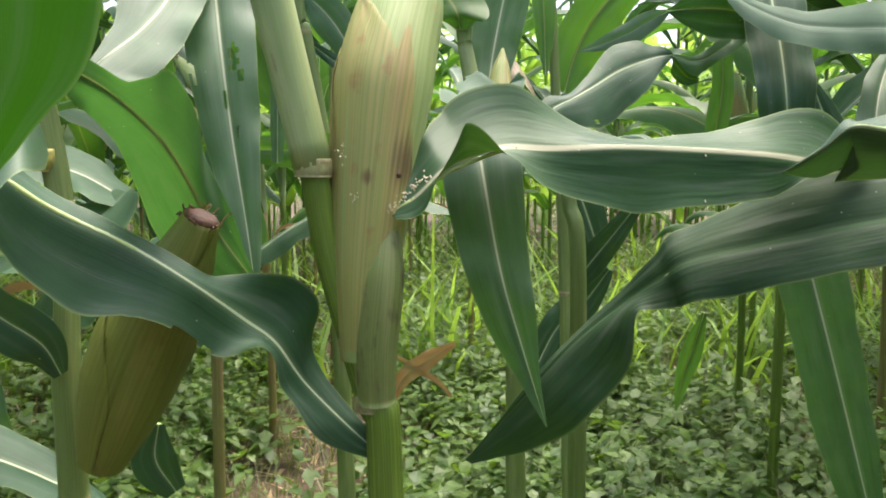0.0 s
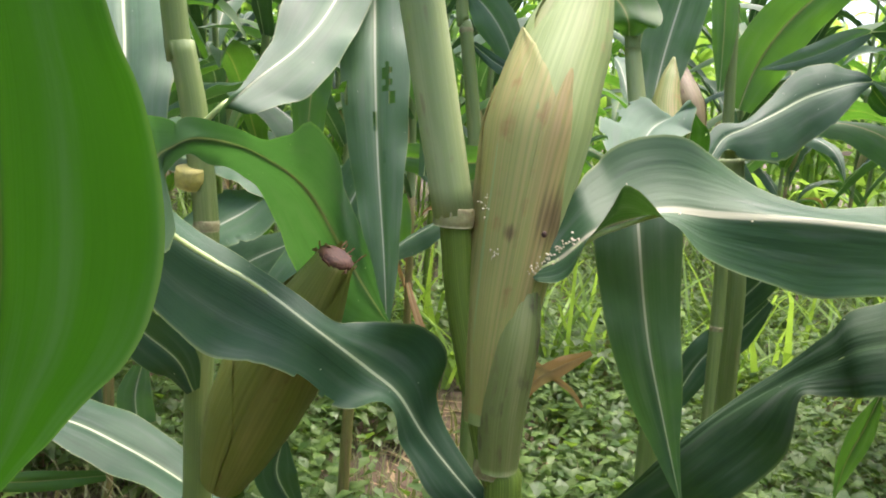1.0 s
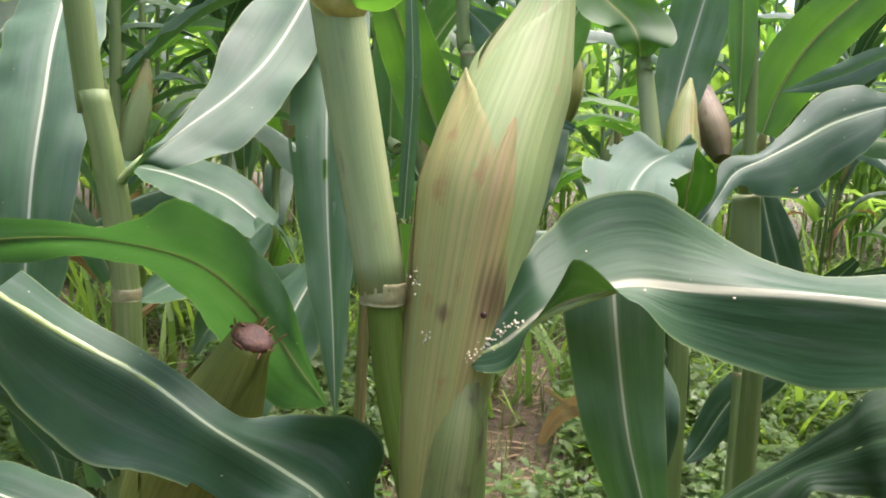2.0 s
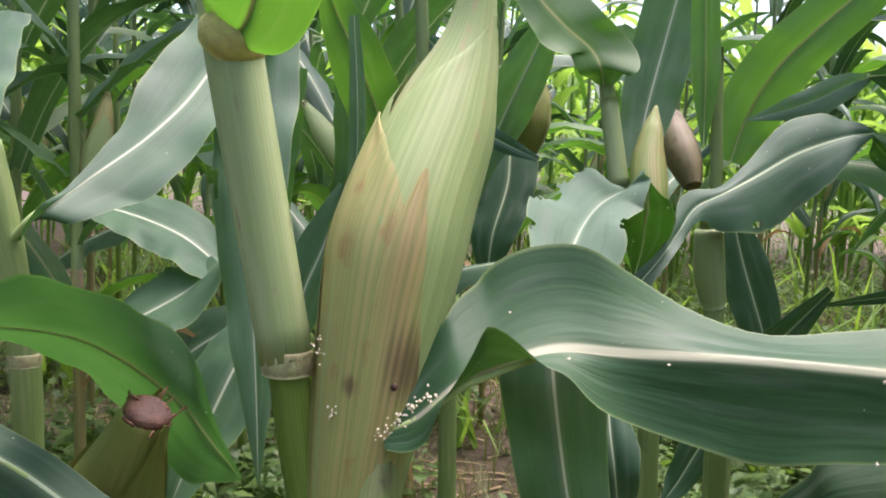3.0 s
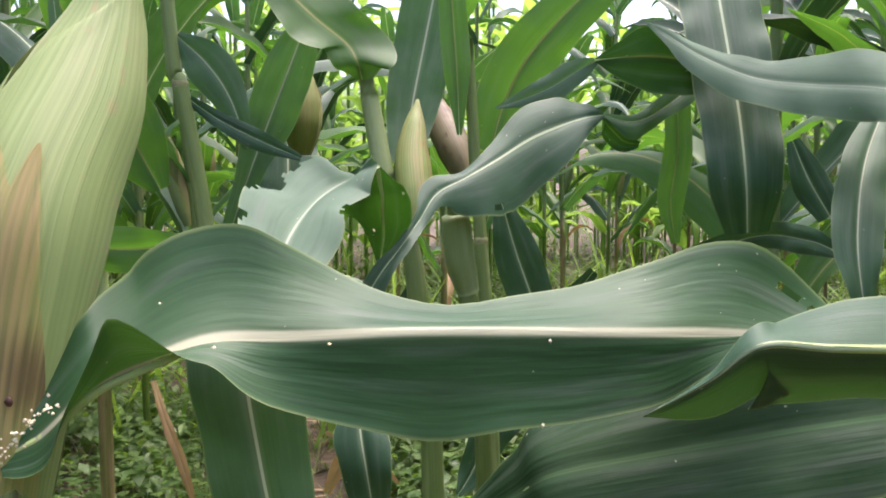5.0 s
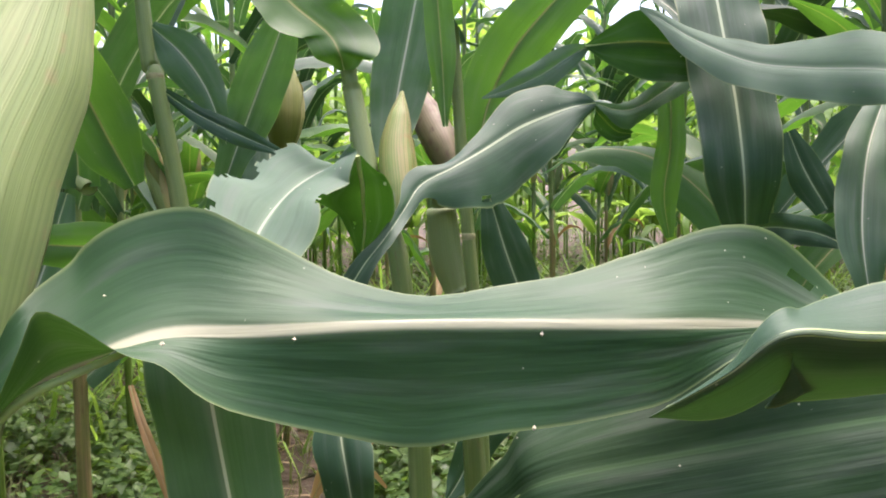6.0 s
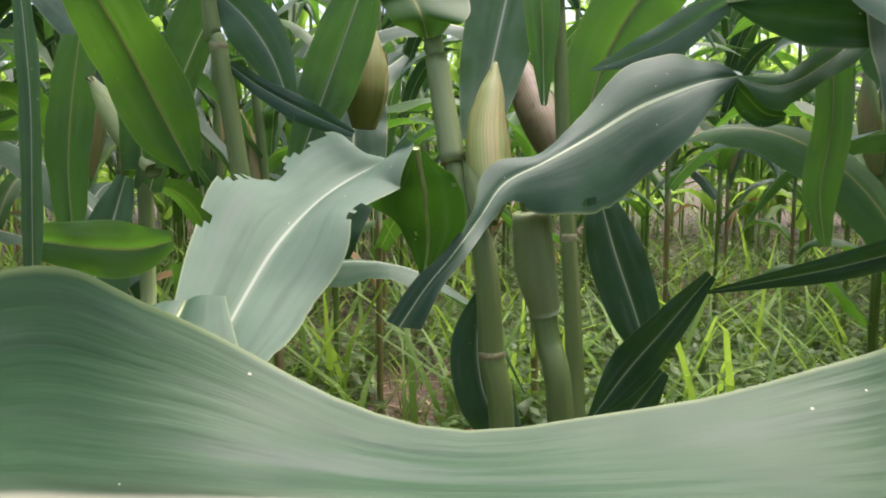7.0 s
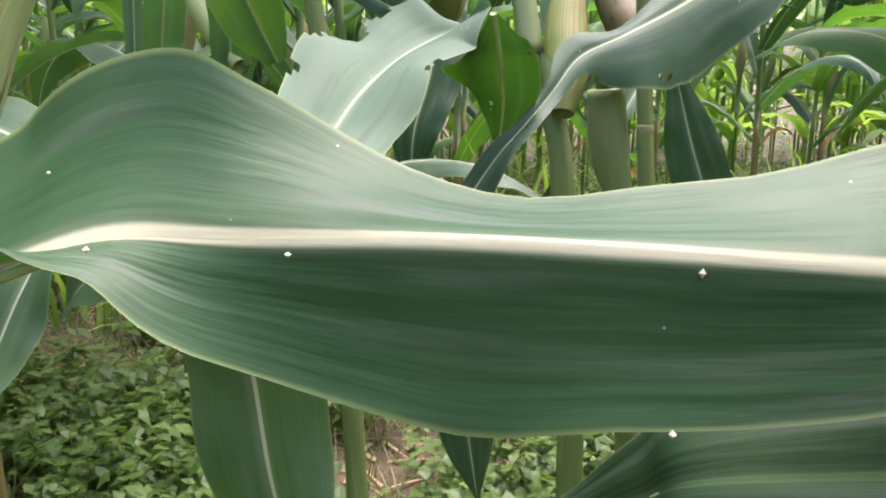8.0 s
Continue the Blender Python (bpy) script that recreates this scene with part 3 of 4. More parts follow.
leaf(maize_a, "m", "Y", [
    (-0.028, 0.450, 0.790, 0.0020, 86, 0.0090, -121, -0.006, 0.003),
    (-0.011, 0.451, 0.799, 0.0221, 60, 0.0140, -123, 0.009, -0.003),
    (0.007, 0.454, 0.816, 0.0359, 56, 0.0120, -181, 0.012, -0.004),
    (0.021, 0.461, 0.823, 0.0495, 46, 0.0320, -224, 0.013, 0.002),
    (0.048, 0.472, 0.832, 0.0567, 52, 0.0170, -159, 0.002, -0.002),
    (0.082, 0.479, 0.832, 0.0460, 52, 0.0300, -110, -0.003, -0.005),
    (0.143, 0.483, 0.835, 0.0320, 7, 0.0460, -98, 0.003, 0.000),
    (0.229, 0.498, 0.830, 0.0430, 36, 0.0330, -101, 0.016, 0.004),
    (0.272, 0.517, 0.825, 0.0490, 55, 0.0140, -112, 0.032, -0.002),
    (0.303, 0.529, 0.823, 0.0210, 32, 0.0030, -126, 0.047, -0.007),
    (0.328, 0.538, 0.823, 0.0030, 0, 0.0020, -131, 0.009, -0.000)], hole=[(0.9, 0.1, 1.0), (0.84, 0.09, 0.35)])
leaf(maize_h, "d", "Y", [
    (0.358, 0.421, 0.835, 0.029, -22, 0.049, 34, -0.029, -0.055),
    (0.306, 0.411, 0.840, 0.032, -25, 0.054, 35, -0.024, -0.045),
    (0.270, 0.406, 0.842, 0.028, -25, 0.050, 33, -0.016, -0.033),
    (0.246, 0.403, 0.844, 0.020, -2, 0.052, 41, -0.008, -0.005),
    (0.232, 0.410, 0.831, 0.005, 1, 0.026, 49, -0.000, 0.011),
    (0.213, 0.420, 0.816, 0.000, 2, 0.000, 49, -0.000, -0.000)])
# uses the leaf colour with shade darkened in
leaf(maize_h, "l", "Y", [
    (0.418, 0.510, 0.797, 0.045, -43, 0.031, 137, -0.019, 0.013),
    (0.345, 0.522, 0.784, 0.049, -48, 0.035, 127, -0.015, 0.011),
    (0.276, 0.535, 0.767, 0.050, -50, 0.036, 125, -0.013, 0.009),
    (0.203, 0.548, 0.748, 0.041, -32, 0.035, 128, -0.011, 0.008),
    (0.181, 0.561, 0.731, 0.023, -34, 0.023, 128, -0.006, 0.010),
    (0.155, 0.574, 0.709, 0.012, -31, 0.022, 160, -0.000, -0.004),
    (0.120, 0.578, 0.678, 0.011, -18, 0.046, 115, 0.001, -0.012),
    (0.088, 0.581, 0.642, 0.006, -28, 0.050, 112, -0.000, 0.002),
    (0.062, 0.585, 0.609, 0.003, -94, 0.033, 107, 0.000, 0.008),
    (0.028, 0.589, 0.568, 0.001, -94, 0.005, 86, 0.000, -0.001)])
leaf(maize_b, "d", "Y", [
    (-0.233, 0.362, 0.818, 0.022, 1, 0.016, -139, 0.005, 0.000),
    (-0.212, 0.381, 0.796, 0.017, 11, 0.041, -114, 0.004, 0.006),
    (-0.176, 0.395, 0.775, 0.017, 3, 0.047, -115, 0.003, 0.004),
    (-0.142, 0.403, 0.751, 0.015, 22, 0.031, -120, 0.011, 0.000),
    (-0.117, 0.428, 0.723, 0.035, 51, 0.030, -134, 0.002, -0.006),
    (-0.100, 0.441, 0.705, 0.045, 42, 0.019, -175, 0.000, -0.012),
    (-0.084, 0.455, 0.675, 0.027, 33, 0.022, -156, -0.010, -0.012),
    (-0.055, 0.458, 0.644, 0.012, 23, 0.025, -153, 0.003, -0.020),
    (-0.028, 0.461, 0.616, 0.002, 94, 0.002, -86, 0.000, -0.000)], ragged=1, hole=[(0.42, 1.0, 2.0), (0.4, 0.97, 0.8), (0.46, 1.0, 1.0)])
leaf(maize_b, "u", "X", [
    (-0.216, 0.193, 0.800, 0.063, 171, 0.031, 3, 0.003, -0.005),
    (-0.188, 0.221, 0.815, 0.051, 166, 0.059, -8, 0.008, -0.011),
    (-0.172, 0.238, 0.832, 0.047, 153, 0.053, -14, 0.011, -0.016),
    (-0.155, 0.247, 0.848, 0.022, 148, 0.037, -9, 0.004, -0.015),
    (-0.147, 0.251, 0.854, 0.010, 259, 0.011, 104, 0.004, -0.003),
    (-0.144, 0.271, 0.858, 0.008, 264, 0.015, 143, -0.011, 0.023),
    (-0.151, 0.337, 0.850, 0.008, 318, 0.021, 156, -0.024, 0.043),
    (-0.156, 0.415, 0.827, 0.023, 343, 0.038, 166, -0.077, 0.066),
    (-0.154, 0.482, 0.782, 0.022, 317, 0.036, 163, -0.058, 0.034),
    (-0.137, 0.500, 0.747, 0.015, 348, 0.019, 170, -0.031, 0.012),
    (-0.127, 0.506, 0.732, 0.001, 348, 0.001, 170, 0.000, -0.000)])
leaf(maize_b, "d", "Y", [
    (-0.587, 0.549, 0.591, 0.034, -165, 0.034, 19, 0.030, -0.029),
    (-0.498, 0.552, 0.596, 0.034, -165, 0.034, 19, 0.026, -0.025),
    (-0.425, 0.554, 0.600, 0.033, -170, 0.034, 15, 0.019, -0.018),
    (-0.364, 0.557, 0.582, 0.033, -170, 0.034, 15, 0.010, -0.010),
    (-0.311, 0.559, 0.559, 0.032, -182, 0.032, 2, 0.009, -0.007),
    (-0.258, 0.550, 0.535, 0.038, -213, 0.038, -32, 0.011, -0.011)])
leaf(maize_b, "d", "Y", [
    (-0.262, 0.481, 0.671, 0.006, -86, 0.006, 94, 0.001, -0.001),
    (-0.272, 0.475, 0.694, 0.018, -88, 0.018, 92, 0.002, -0.002),
    (-0.294, 0.468, 0.713, 0.020, -89, 0.020, 91, 0.001, -0.001),
    (-0.317, 0.456, 0.736, 0.016, -89, 0.017, 91, 0.001, -0.001),
    (-0.344, 0.444, 0.741, 0.005, -91, 0.005, 89, -0.000, 0.000)])
leaf(maize_b, "g", "X", [
    (-0.451, 0.667, 1.024, 0.036, 179, 0.035, -1, -0.019, 0.019),
    (-0.384, 0.571, 0.959, 0.039, 180, 0.038, 0, -0.019, 0.019),
    (-0.346, 0.518, 0.911, 0.038, 180, 0.037, 0, -0.016, 0.015),
    (-0.326, 0.486, 0.866, 0.035, 179, 0.035, -1, -0.008, 0.008),
    (-0.318, 0.471, 0.815, 0.031, 178, 0.030, -2, -0.001, 0.001),
    (-0.319, 0.466, 0.756, 0.018, 178, 0.017, -2, 0.001, -0.001)])
leaf(maize_b, "g", "X", [
    (-0.267, 0.493, 0.861, 0.001, 2, 0.001, 182, -0.003, 0.004),
    (-0.248, 0.495, 0.877, 0.007, -47, 0.013, 60, -0.011, 0.006),
    (-0.246, 0.529, 0.897, 0.003, -154, 0.036, 24, -0.013, 0.009),
    (-0.231, 0.575, 0.929, 0.019, -160, 0.035, 18, -0.013, -0.002),
    (-0.222, 0.621, 0.969, 0.038, -164, 0.028, 18, -0.010, -0.007),
    (-0.214, 0.692, 1.052, 0.036, -179, 0.026, 13, -0.003, -0.005)])
leaf(maize_b, "g", "X", [
    (-0.213, 0.690, 1.026, 0.030, -180, 0.029, -0, -0.005, 0.005),
    (-0.198, 0.655, 0.977, 0.032, -179, 0.032, 1, -0.005, 0.005),
    (-0.181, 0.613, 0.914, 0.030, -179, 0.030, 1, -0.003, 0.003),
    (-0.166, 0.586, 0.842, 0.023, -179, 0.023, 1, -0.001, 0.001),
    (-0.150, 0.565, 0.768, 0.012, -179, 0.012, 1, 0.000, -0.000),
    (-0.139, 0.550, 0.710, 0.001, -179, 0.001, 1, 0.000, -0.000)], hole=[(0.4, 0.65, 1.1), (0.425, 0.65, 0.8), (0.45, 0.72, 0.4), (0.5, 0.45, 0.4), (0.43, 0.03, 0.9), (0.58, 0.6, 0.3)])
leaf(maize_a, "b", "Y", [
    (-0.108, 0.456, 0.968, 0.013, -78, 0.013, 102, 0.006, -0.006),
    (-0.094, 0.446, 0.978, 0.027, -79, 0.028, 101, 0.010, -0.010),
    (-0.079, 0.432, 1.000, 0.029, -81, 0.031, 99, 0.009, -0.009),
    (-0.058, 0.413, 1.031, 0.022, -82, 0.023, 98, 0.007, -0.007)])
leaf(maize_f, "c", "X", [
    (0.055, 1.000, 0.878, 0.0056, 118, 0.0058, -58, 0.000, -0.000),
    (0.070, 0.800, 0.896, 0.0076, 136, 0.0176, 51, 0.000, 0.002),
    (0.067, 0.765, 0.899, 0.0093, 136, 0.0274, 27, 0.001, 0.002),
    (0.054, 0.745, 0.891, 0.0389, 163, 0.0330, 1, -0.012, -0.002),
    (0.045, 0.715, 0.880, 0.0355, 174, 0.0294, 10, -0.016, 0.008),
    (0.039, 0.680, 0.864, 0.0446, 152, 0.0366, 3, -0.028, 0.006),
    (0.037, 0.650, 0.848, 0.0327, 156, 0.0301, -9, -0.017, 0.001),
    (0.037, 0.620, 0.832, 0.0220, 150, 0.0271, 2, -0.006, -0.001),
    (0.036, 0.600, 0.817, 0.0162, 164, 0.0163, -1, -0.004, -0.001),
    (0.034, 0.590, 0.801, 0.0012, 170, 0.0017, -6, -0.000, 0.000)], ragged=1, hole=[(0.34, 0.0, 1.6), (0.42, 0.02, 1.2), (0.52, 0.0, 1.0), (0.42, 1.0, 1.4), (0.47, 0.98, 0.7), (0.62, 0.0, 0.6)])
leaf(maize_g, "d", "Y", [
    (0.296, 0.955, 0.962, 0.0029, -86, 0.0028, 89, 0.001, 0.000),
    (0.275, 0.950, 0.959, 0.0199, -54, 0.0230, 117, -0.003, 0.007),
    (0.249, 0.940, 0.950, 0.0325, -67, 0.0406, 106, -0.015, 0.018),
    (0.219, 0.920, 0.937, 0.0332, -68, 0.0487, 93, -0.018, 0.033),
    (0.186, 0.895, 0.917, 0.0178, -56, 0.0476, 93, -0.007, 0.032),
    (0.156, 0.870, 0.900, 0.0104, -43, 0.0323, 98, -0.003, 0.018),
    (0.131, 0.850, 0.886, 0.0162, -72, 0.0126, 95, -0.003, 0.008),
    (0.117, 0.830, 0.865, 0.0065, -98, 0.0075, 80, -0.001, 0.001),
    (0.102, 0.805, 0.843, 0.0053, -95, 0.0084, 115, -0.001, -0.004),
    (0.088, 0.790, 0.825, 0.0083, -86, 0.0091, 120, 0.001, -0.009),
    (0.074, 0.780, 0.803, 0.0082, -88, 0.0120, 101, 0.001, -0.006)], ragged=1, hole=[(0.6, 1.0, 1.6), (0.56, 0.97, 0.8), (0.4, 0.9, 0.25), (0.33, 0.93, 0.2)])
leaf(maize_g, "g", "Y", [
    (0.446, 1.100, 1.032, 0.0139, -102, 0.0188, 69, -0.003, 0.007),
    (0.400, 1.040, 0.993, 0.0149, -92, 0.0150, 82, -0.000, 0.002),
    (0.367, 1.000, 0.972, 0.0129, -102, 0.0108, 79, -0.003, 0.002),
    (0.344, 0.980, 0.960, 0.0091, -85, 0.0154, 76, 0.001, 0.005),
    (0.322, 0.965, 0.956, 0.0059, -71, 0.0183, 100, 0.004, -0.006),
    (0.295, 0.955, 0.962, 0.0010, -74, 0.0020, 106, 0.001, -0.002)])
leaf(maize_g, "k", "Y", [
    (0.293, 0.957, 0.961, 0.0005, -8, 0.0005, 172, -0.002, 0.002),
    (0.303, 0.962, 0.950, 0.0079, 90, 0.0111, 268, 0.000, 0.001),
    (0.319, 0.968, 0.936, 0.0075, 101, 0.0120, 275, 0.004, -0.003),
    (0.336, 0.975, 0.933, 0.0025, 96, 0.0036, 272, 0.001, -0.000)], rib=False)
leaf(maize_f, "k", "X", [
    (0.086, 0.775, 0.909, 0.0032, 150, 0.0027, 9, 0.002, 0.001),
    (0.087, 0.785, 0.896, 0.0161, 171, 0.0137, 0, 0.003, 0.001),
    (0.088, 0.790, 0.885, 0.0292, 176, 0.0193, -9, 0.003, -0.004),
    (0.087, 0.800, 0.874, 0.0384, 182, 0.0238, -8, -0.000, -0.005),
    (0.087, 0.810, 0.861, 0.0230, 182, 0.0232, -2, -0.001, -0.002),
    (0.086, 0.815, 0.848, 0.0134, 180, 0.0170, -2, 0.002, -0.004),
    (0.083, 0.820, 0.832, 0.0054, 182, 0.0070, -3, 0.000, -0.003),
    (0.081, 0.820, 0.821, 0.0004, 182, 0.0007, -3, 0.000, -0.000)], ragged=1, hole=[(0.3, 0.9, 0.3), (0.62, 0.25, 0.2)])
leaf(maize_r, "c", "Y", [
    (0.506, 0.740, 0.954, 0.0366, -75, 0.0328, 90, 0.029, -0.022),
    (0.483, 0.800, 0.969, 0.0366, -71, 0.0301, 94, 0.028, -0.022),
    (0.452, 0.850, 0.978, 0.0298, -64, 0.0297, 105, 0.022, -0.019),
    (0.418, 0.885, 0.989, 0.0230, -54, 0.0282, 105, 0.015, -0.015),
    (0.380, 0.910, 1.012, 0.0140, -53, 0.0221, 107, 0.005, -0.009),
    (0.352, 0.925, 1.034, 0.0082, -59, 0.0113, 103, 0.000, -0.005),
    (0.332, 0.930, 1.047, 0.0007, -59, 0.0020, 85, -0.000, -0.001)])
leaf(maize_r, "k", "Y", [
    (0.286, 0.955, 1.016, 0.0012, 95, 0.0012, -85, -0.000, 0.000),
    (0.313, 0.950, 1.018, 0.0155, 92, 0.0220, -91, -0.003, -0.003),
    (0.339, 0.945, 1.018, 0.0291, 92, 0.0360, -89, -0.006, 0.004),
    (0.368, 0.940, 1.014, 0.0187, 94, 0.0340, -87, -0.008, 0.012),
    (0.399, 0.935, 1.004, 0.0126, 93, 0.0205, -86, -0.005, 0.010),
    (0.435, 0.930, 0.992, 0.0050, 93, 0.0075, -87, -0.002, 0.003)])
leaf(maize_r, "c", "Y", [
    (0.290, 0.955, 1.017, 0.0018, -86, 0.0020, 82, -0.000, -0.000),
    (0.270, 0.980, 1.008, 0.0158, -56, 0.0147, 115, 0.005, -0.008),
    (0.248, 1.005, 0.996, 0.0165, -68, 0.0202, 111, 0.008, -0.007),
    (0.220, 1.030, 0.986, 0.0094, -69, 0.0105, 110, 0.004, -0.004),
    (0.190, 1.045, 0.978, 0.0008, -69, 0.0008, 110, 0.000, -0.000)])
leaf(maize_r, "d", "X", [
    (0.427, 1.064, 1.199, 0.036, -176, 0.036, 4, 0.007, -0.007),
    (0.416, 0.993, 1.108, 0.040, -176, 0.040, 4, 0.007, -0.007),
    (0.415, 0.950, 1.033, 0.040, -177, 0.040, 3, 0.006, -0.006),
    (0.416, 0.913, 0.959, 0.038, -178, 0.038, 2, 0.005, -0.005),
    (0.416, 0.890, 0.895, 0.035, -180, 0.034, 0, -0.000, 0.000),
    (0.424, 0.905, 0.845, 0.022, -180, 0.022, -0, -0.003, 0.003)])
leaf(maize_r, "d", "Z", [
    (0.463, 0.798, 0.834, 0.004, 21, 0.004, -159, -0.000, 0.000),
    (0.462, 0.869, 0.841, 0.013, 12, 0.013, -168, 0.002, -0.002),
    (0.458, 0.987, 0.835, 0.013, -7, 0.013, -187, -0.001, 0.001),
    (0.416, 1.125, 0.793, 0.012, -12, 0.012, -192, -0.001, 0.001),
    (0.326, 1.262, 0.744, 0.001, -12, 0.001, -192, -0.000, 0.000)])
leaf(maize_f, "g", "X", [
    (0.072, 1.229, 0.920, 0.020, 3, 0.020, -177, 0.000, -0.000),
    (0.084, 1.264, 1.008, 0.038, 2, 0.038, -178, -0.001, 0.001),
    (0.103, 1.285, 1.106, 0.044, 1, 0.044, -179, -0.001, 0.001),
    (0.126, 1.293, 1.218, 0.040, -0, 0.040, -180, -0.000, 0.000),
    (0.146, 1.300, 1.313, 0.016, -0, 0.016, -180, -0.000, 0.000)])
leaf(maize_f, "b", "Y", [
    (0.027, 1.152, 1.025, 0.007, 81, 0.011, -88, 0.001, -0.000),
    (0.024, 1.139, 1.045, 0.035, 124, 0.028, -70, 0.009, -0.018),
    (0.010, 1.141, 1.069, 0.049, 145, 0.045, -66, 0.016, -0.047),
    (-0.026, 1.122, 1.098, 0.055, 140, 0.049, -62, 0.011, -0.040),
    (-0.061, 1.104, 1.134, 0.036, 131, 0.064, -48, -0.004, -0.009),
    (-0.099, 1.088, 1.195, 0.015, 91, 0.018, -85, 0.001, 0.003)])
leaf(maize_g, "b", "Y", [
    (0.190, 1.169, 0.934, 0.018, -91, 0.019, 89, -0.000, 0.000),
    (0.206, 1.173, 0.992, 0.038, -91, 0.038, 89, -0.000, 0.000),
    (0.234, 1.165, 1.048, 0.039, -92, 0.040, 88, -0.000, 0.000),
    (0.274, 1.156, 1.095, 0.035, -93, 0.035, 87, -0.000, 0.000),
    (0.326, 1.147, 1.147, 0.031, -93, 0.031, 87, 0.000, -0.000),
    (0.371, 1.138, 1.198, 0.010, -93, 0.010, 87, -0.000, 0.000)])
leaf(maize_g, "b", "Y", [
    (0.150, 1.083, 0.951, 0.003, -90, 0.003, 90, -0.000, 0.000),
    (0.147, 1.089, 1.031, 0.016, -90, 0.016, 90, -0.000, 0.000),
    (0.142, 1.095, 1.110, 0.016, -90, 0.016, 90, -0.000, 0.000),
    (0.139, 1.100, 1.189, 0.014, -90, 0.014, 90, -0.000, 0.000)])
leaf(maize_s, "b", "X", [
    (-0.221, 1.116, 0.889, 0.013, 6, 0.013, -174, 0.000, -0.000),
    (-0.243, 1.107, 0.939, 0.039, 8, 0.039, -172, 0.003, -0.003),
    (-0.263, 1.087, 0.998, 0.039, 13, 0.040, -167, 0.005, -0.005),
    (-0.277, 1.053, 1.053, 0.034, 14, 0.035, -166, 0.004, -0.004),
    (-0.295, 1.032, 1.100, 0.022, 13, 0.022, -167, 0.003, -0.003),
    (-0.300, 1.009, 1.134, 0.004, 13, 0.004, -167, 0.001, -0.001)])
leaf(maize_s, "d", "Y", [
    (-0.201, 1.174, 1.005, 0.006, -93, 0.006, 87, 0.000, -0.000),
    (-0.163, 1.172, 0.979, 0.011, -94, 0.011, 86, 0.000, -0.000),
    (-0.107, 1.158, 0.951, 0.014, -94, 0.013, 86, 0.000, -0.000),
    (-0.051, 1.144, 0.927, 0.004, -94, 0.004, 86, 0.000, -0.000)])
leaf(maize_s, "g", "Y", [
    (-0.192, 1.286, 0.811, 0.013, -91, 0.013, 89, -0.000, 0.000),
    (-0.158, 1.293, 0.911, 0.021, -91, 0.021, 89, -0.000, 0.000),
    (-0.126, 1.299, 0.994, 0.038, -92, 0.038, 88, 0.001, -0.001),
    (-0.087, 1.279, 1.074, 0.033, -90, 0.033, 90, 0.003, -0.003),
    (-0.058, 1.258, 1.132, 0.011, -90, 0.013, 90, 0.001, -0.001)])
leaf(maize_s, "g", "Y", [
    (-0.217, 1.180, 1.088, 0.008, -93, 0.008, 87, 0.000, -0.000),
    (-0.178, 1.178, 1.051, 0.030, -93, 0.030, 87, -0.001, 0.001),
    (-0.148, 1.174, 1.006, 0.023, -92, 0.023, 88, 0.000, -0.000),
    (-0.125, 1.170, 0.940, 0.006, -91, 0.006, 89, -0.000, 0.000)])
leaf(maize_s, "b", "Z", [
    (-0.235, 0.885, 0.838, 0.014, 174, 0.014, -6, -0.001, 0.001),
    (-0.165, 0.856, 0.837, 0.021, 174, 0.021, -6, -0.001, 0.001),
    (-0.126, 0.842, 0.839, 0.018, 177, 0.018, -3, 0.000, -0.000),
    (-0.092, 0.828, 0.847, 0.006, 182, 0.006, 2, 0.000, -0.000)])
leaf(maize_a, "g", "X", [
    (0.033, 0.600, 0.852, 0.0157, -169, 0.0158, 7, 0.001, 0.000),
    (0.036, 0.565, 0.829, 0.0307, -168, 0.0318, 3, -0.002, -0.004),
    (0.041, 0.550, 0.798, 0.0320, -171, 0.0299, -4, -0.002, -0.003),
    (0.048, 0.545, 0.759, 0.0294, -171, 0.0257, -8, -0.000, 0.000),
    (0.056, 0.540, 0.724, 0.0253, -172, 0.0218, -7, -0.000, 0.002),
    (0.067, 0.540, 0.688, 0.0198, -174, 0.0150, -8, 0.000, 0.001),
    (0.077, 0.540, 0.656, 0.0104, -180, 0.0073, 0, 0.001, -0.001),
    (0.090, 0.540, 0.615, 0.0004, -180, 0.0004, 0, -0.000, 0.000)])
leaf(maize_r, "g", "Y", [
    (0.452, 0.945, 0.760, 0.031, -88, 0.033, 92, 0.003, 0.015),
    (0.476, 0.951, 0.709, 0.045, -88, 0.045, 92, 0.007, 0.018),
    (0.506, 0.959, 0.625, 0.046, -88, 0.042, 92, 0.018, 0.015),
    (0.544, 0.970, 0.515, 0.048, -88, 0.035, 92, 0.037, 0.012),
    (0.589, 0.984, 0.382, 0.035, -88, 0.027, 92, 0.015, 0.000),
    (0.625, 0.995, 0.277, 0.001, -88, 0.001, 92, -0.000, 0.000)])
leaf(maize_f, "d", "Y", [
    (0.294, 1.296, 0.641, 0.009, -92, 0.009, 88, -0.000, 0.000),
    (0.252, 1.296, 0.583, 0.029, -92, 0.029, 88, 0.000, -0.000),
    (0.202, 1.280, 0.539, 0.031, -92, 0.031, 88, 0.000, -0.000),
    (0.164, 1.266, 0.470, 0.020, -92, 0.020, 88, 0.000, -0.000),
    (0.144, 1.251, 0.443, 0.004, -91, 0.004, 89, 0.000, -0.000)])
leaf(maize_g, "d", "Y", [
    (0.210, 1.290, 0.866, 0.014, -91, 0.013, 89, -0.000, 0.000),
    (0.231, 1.284, 0.792, 0.033, -91, 0.033, 89, -0.000, 0.000),
    (0.259, 1.279, 0.711, 0.030, -91, 0.029, 89, 0.001, -0.001),
    (0.275, 1.275, 0.658, 0.006, -91, 0.006, 89, -0.000, 0.000)])
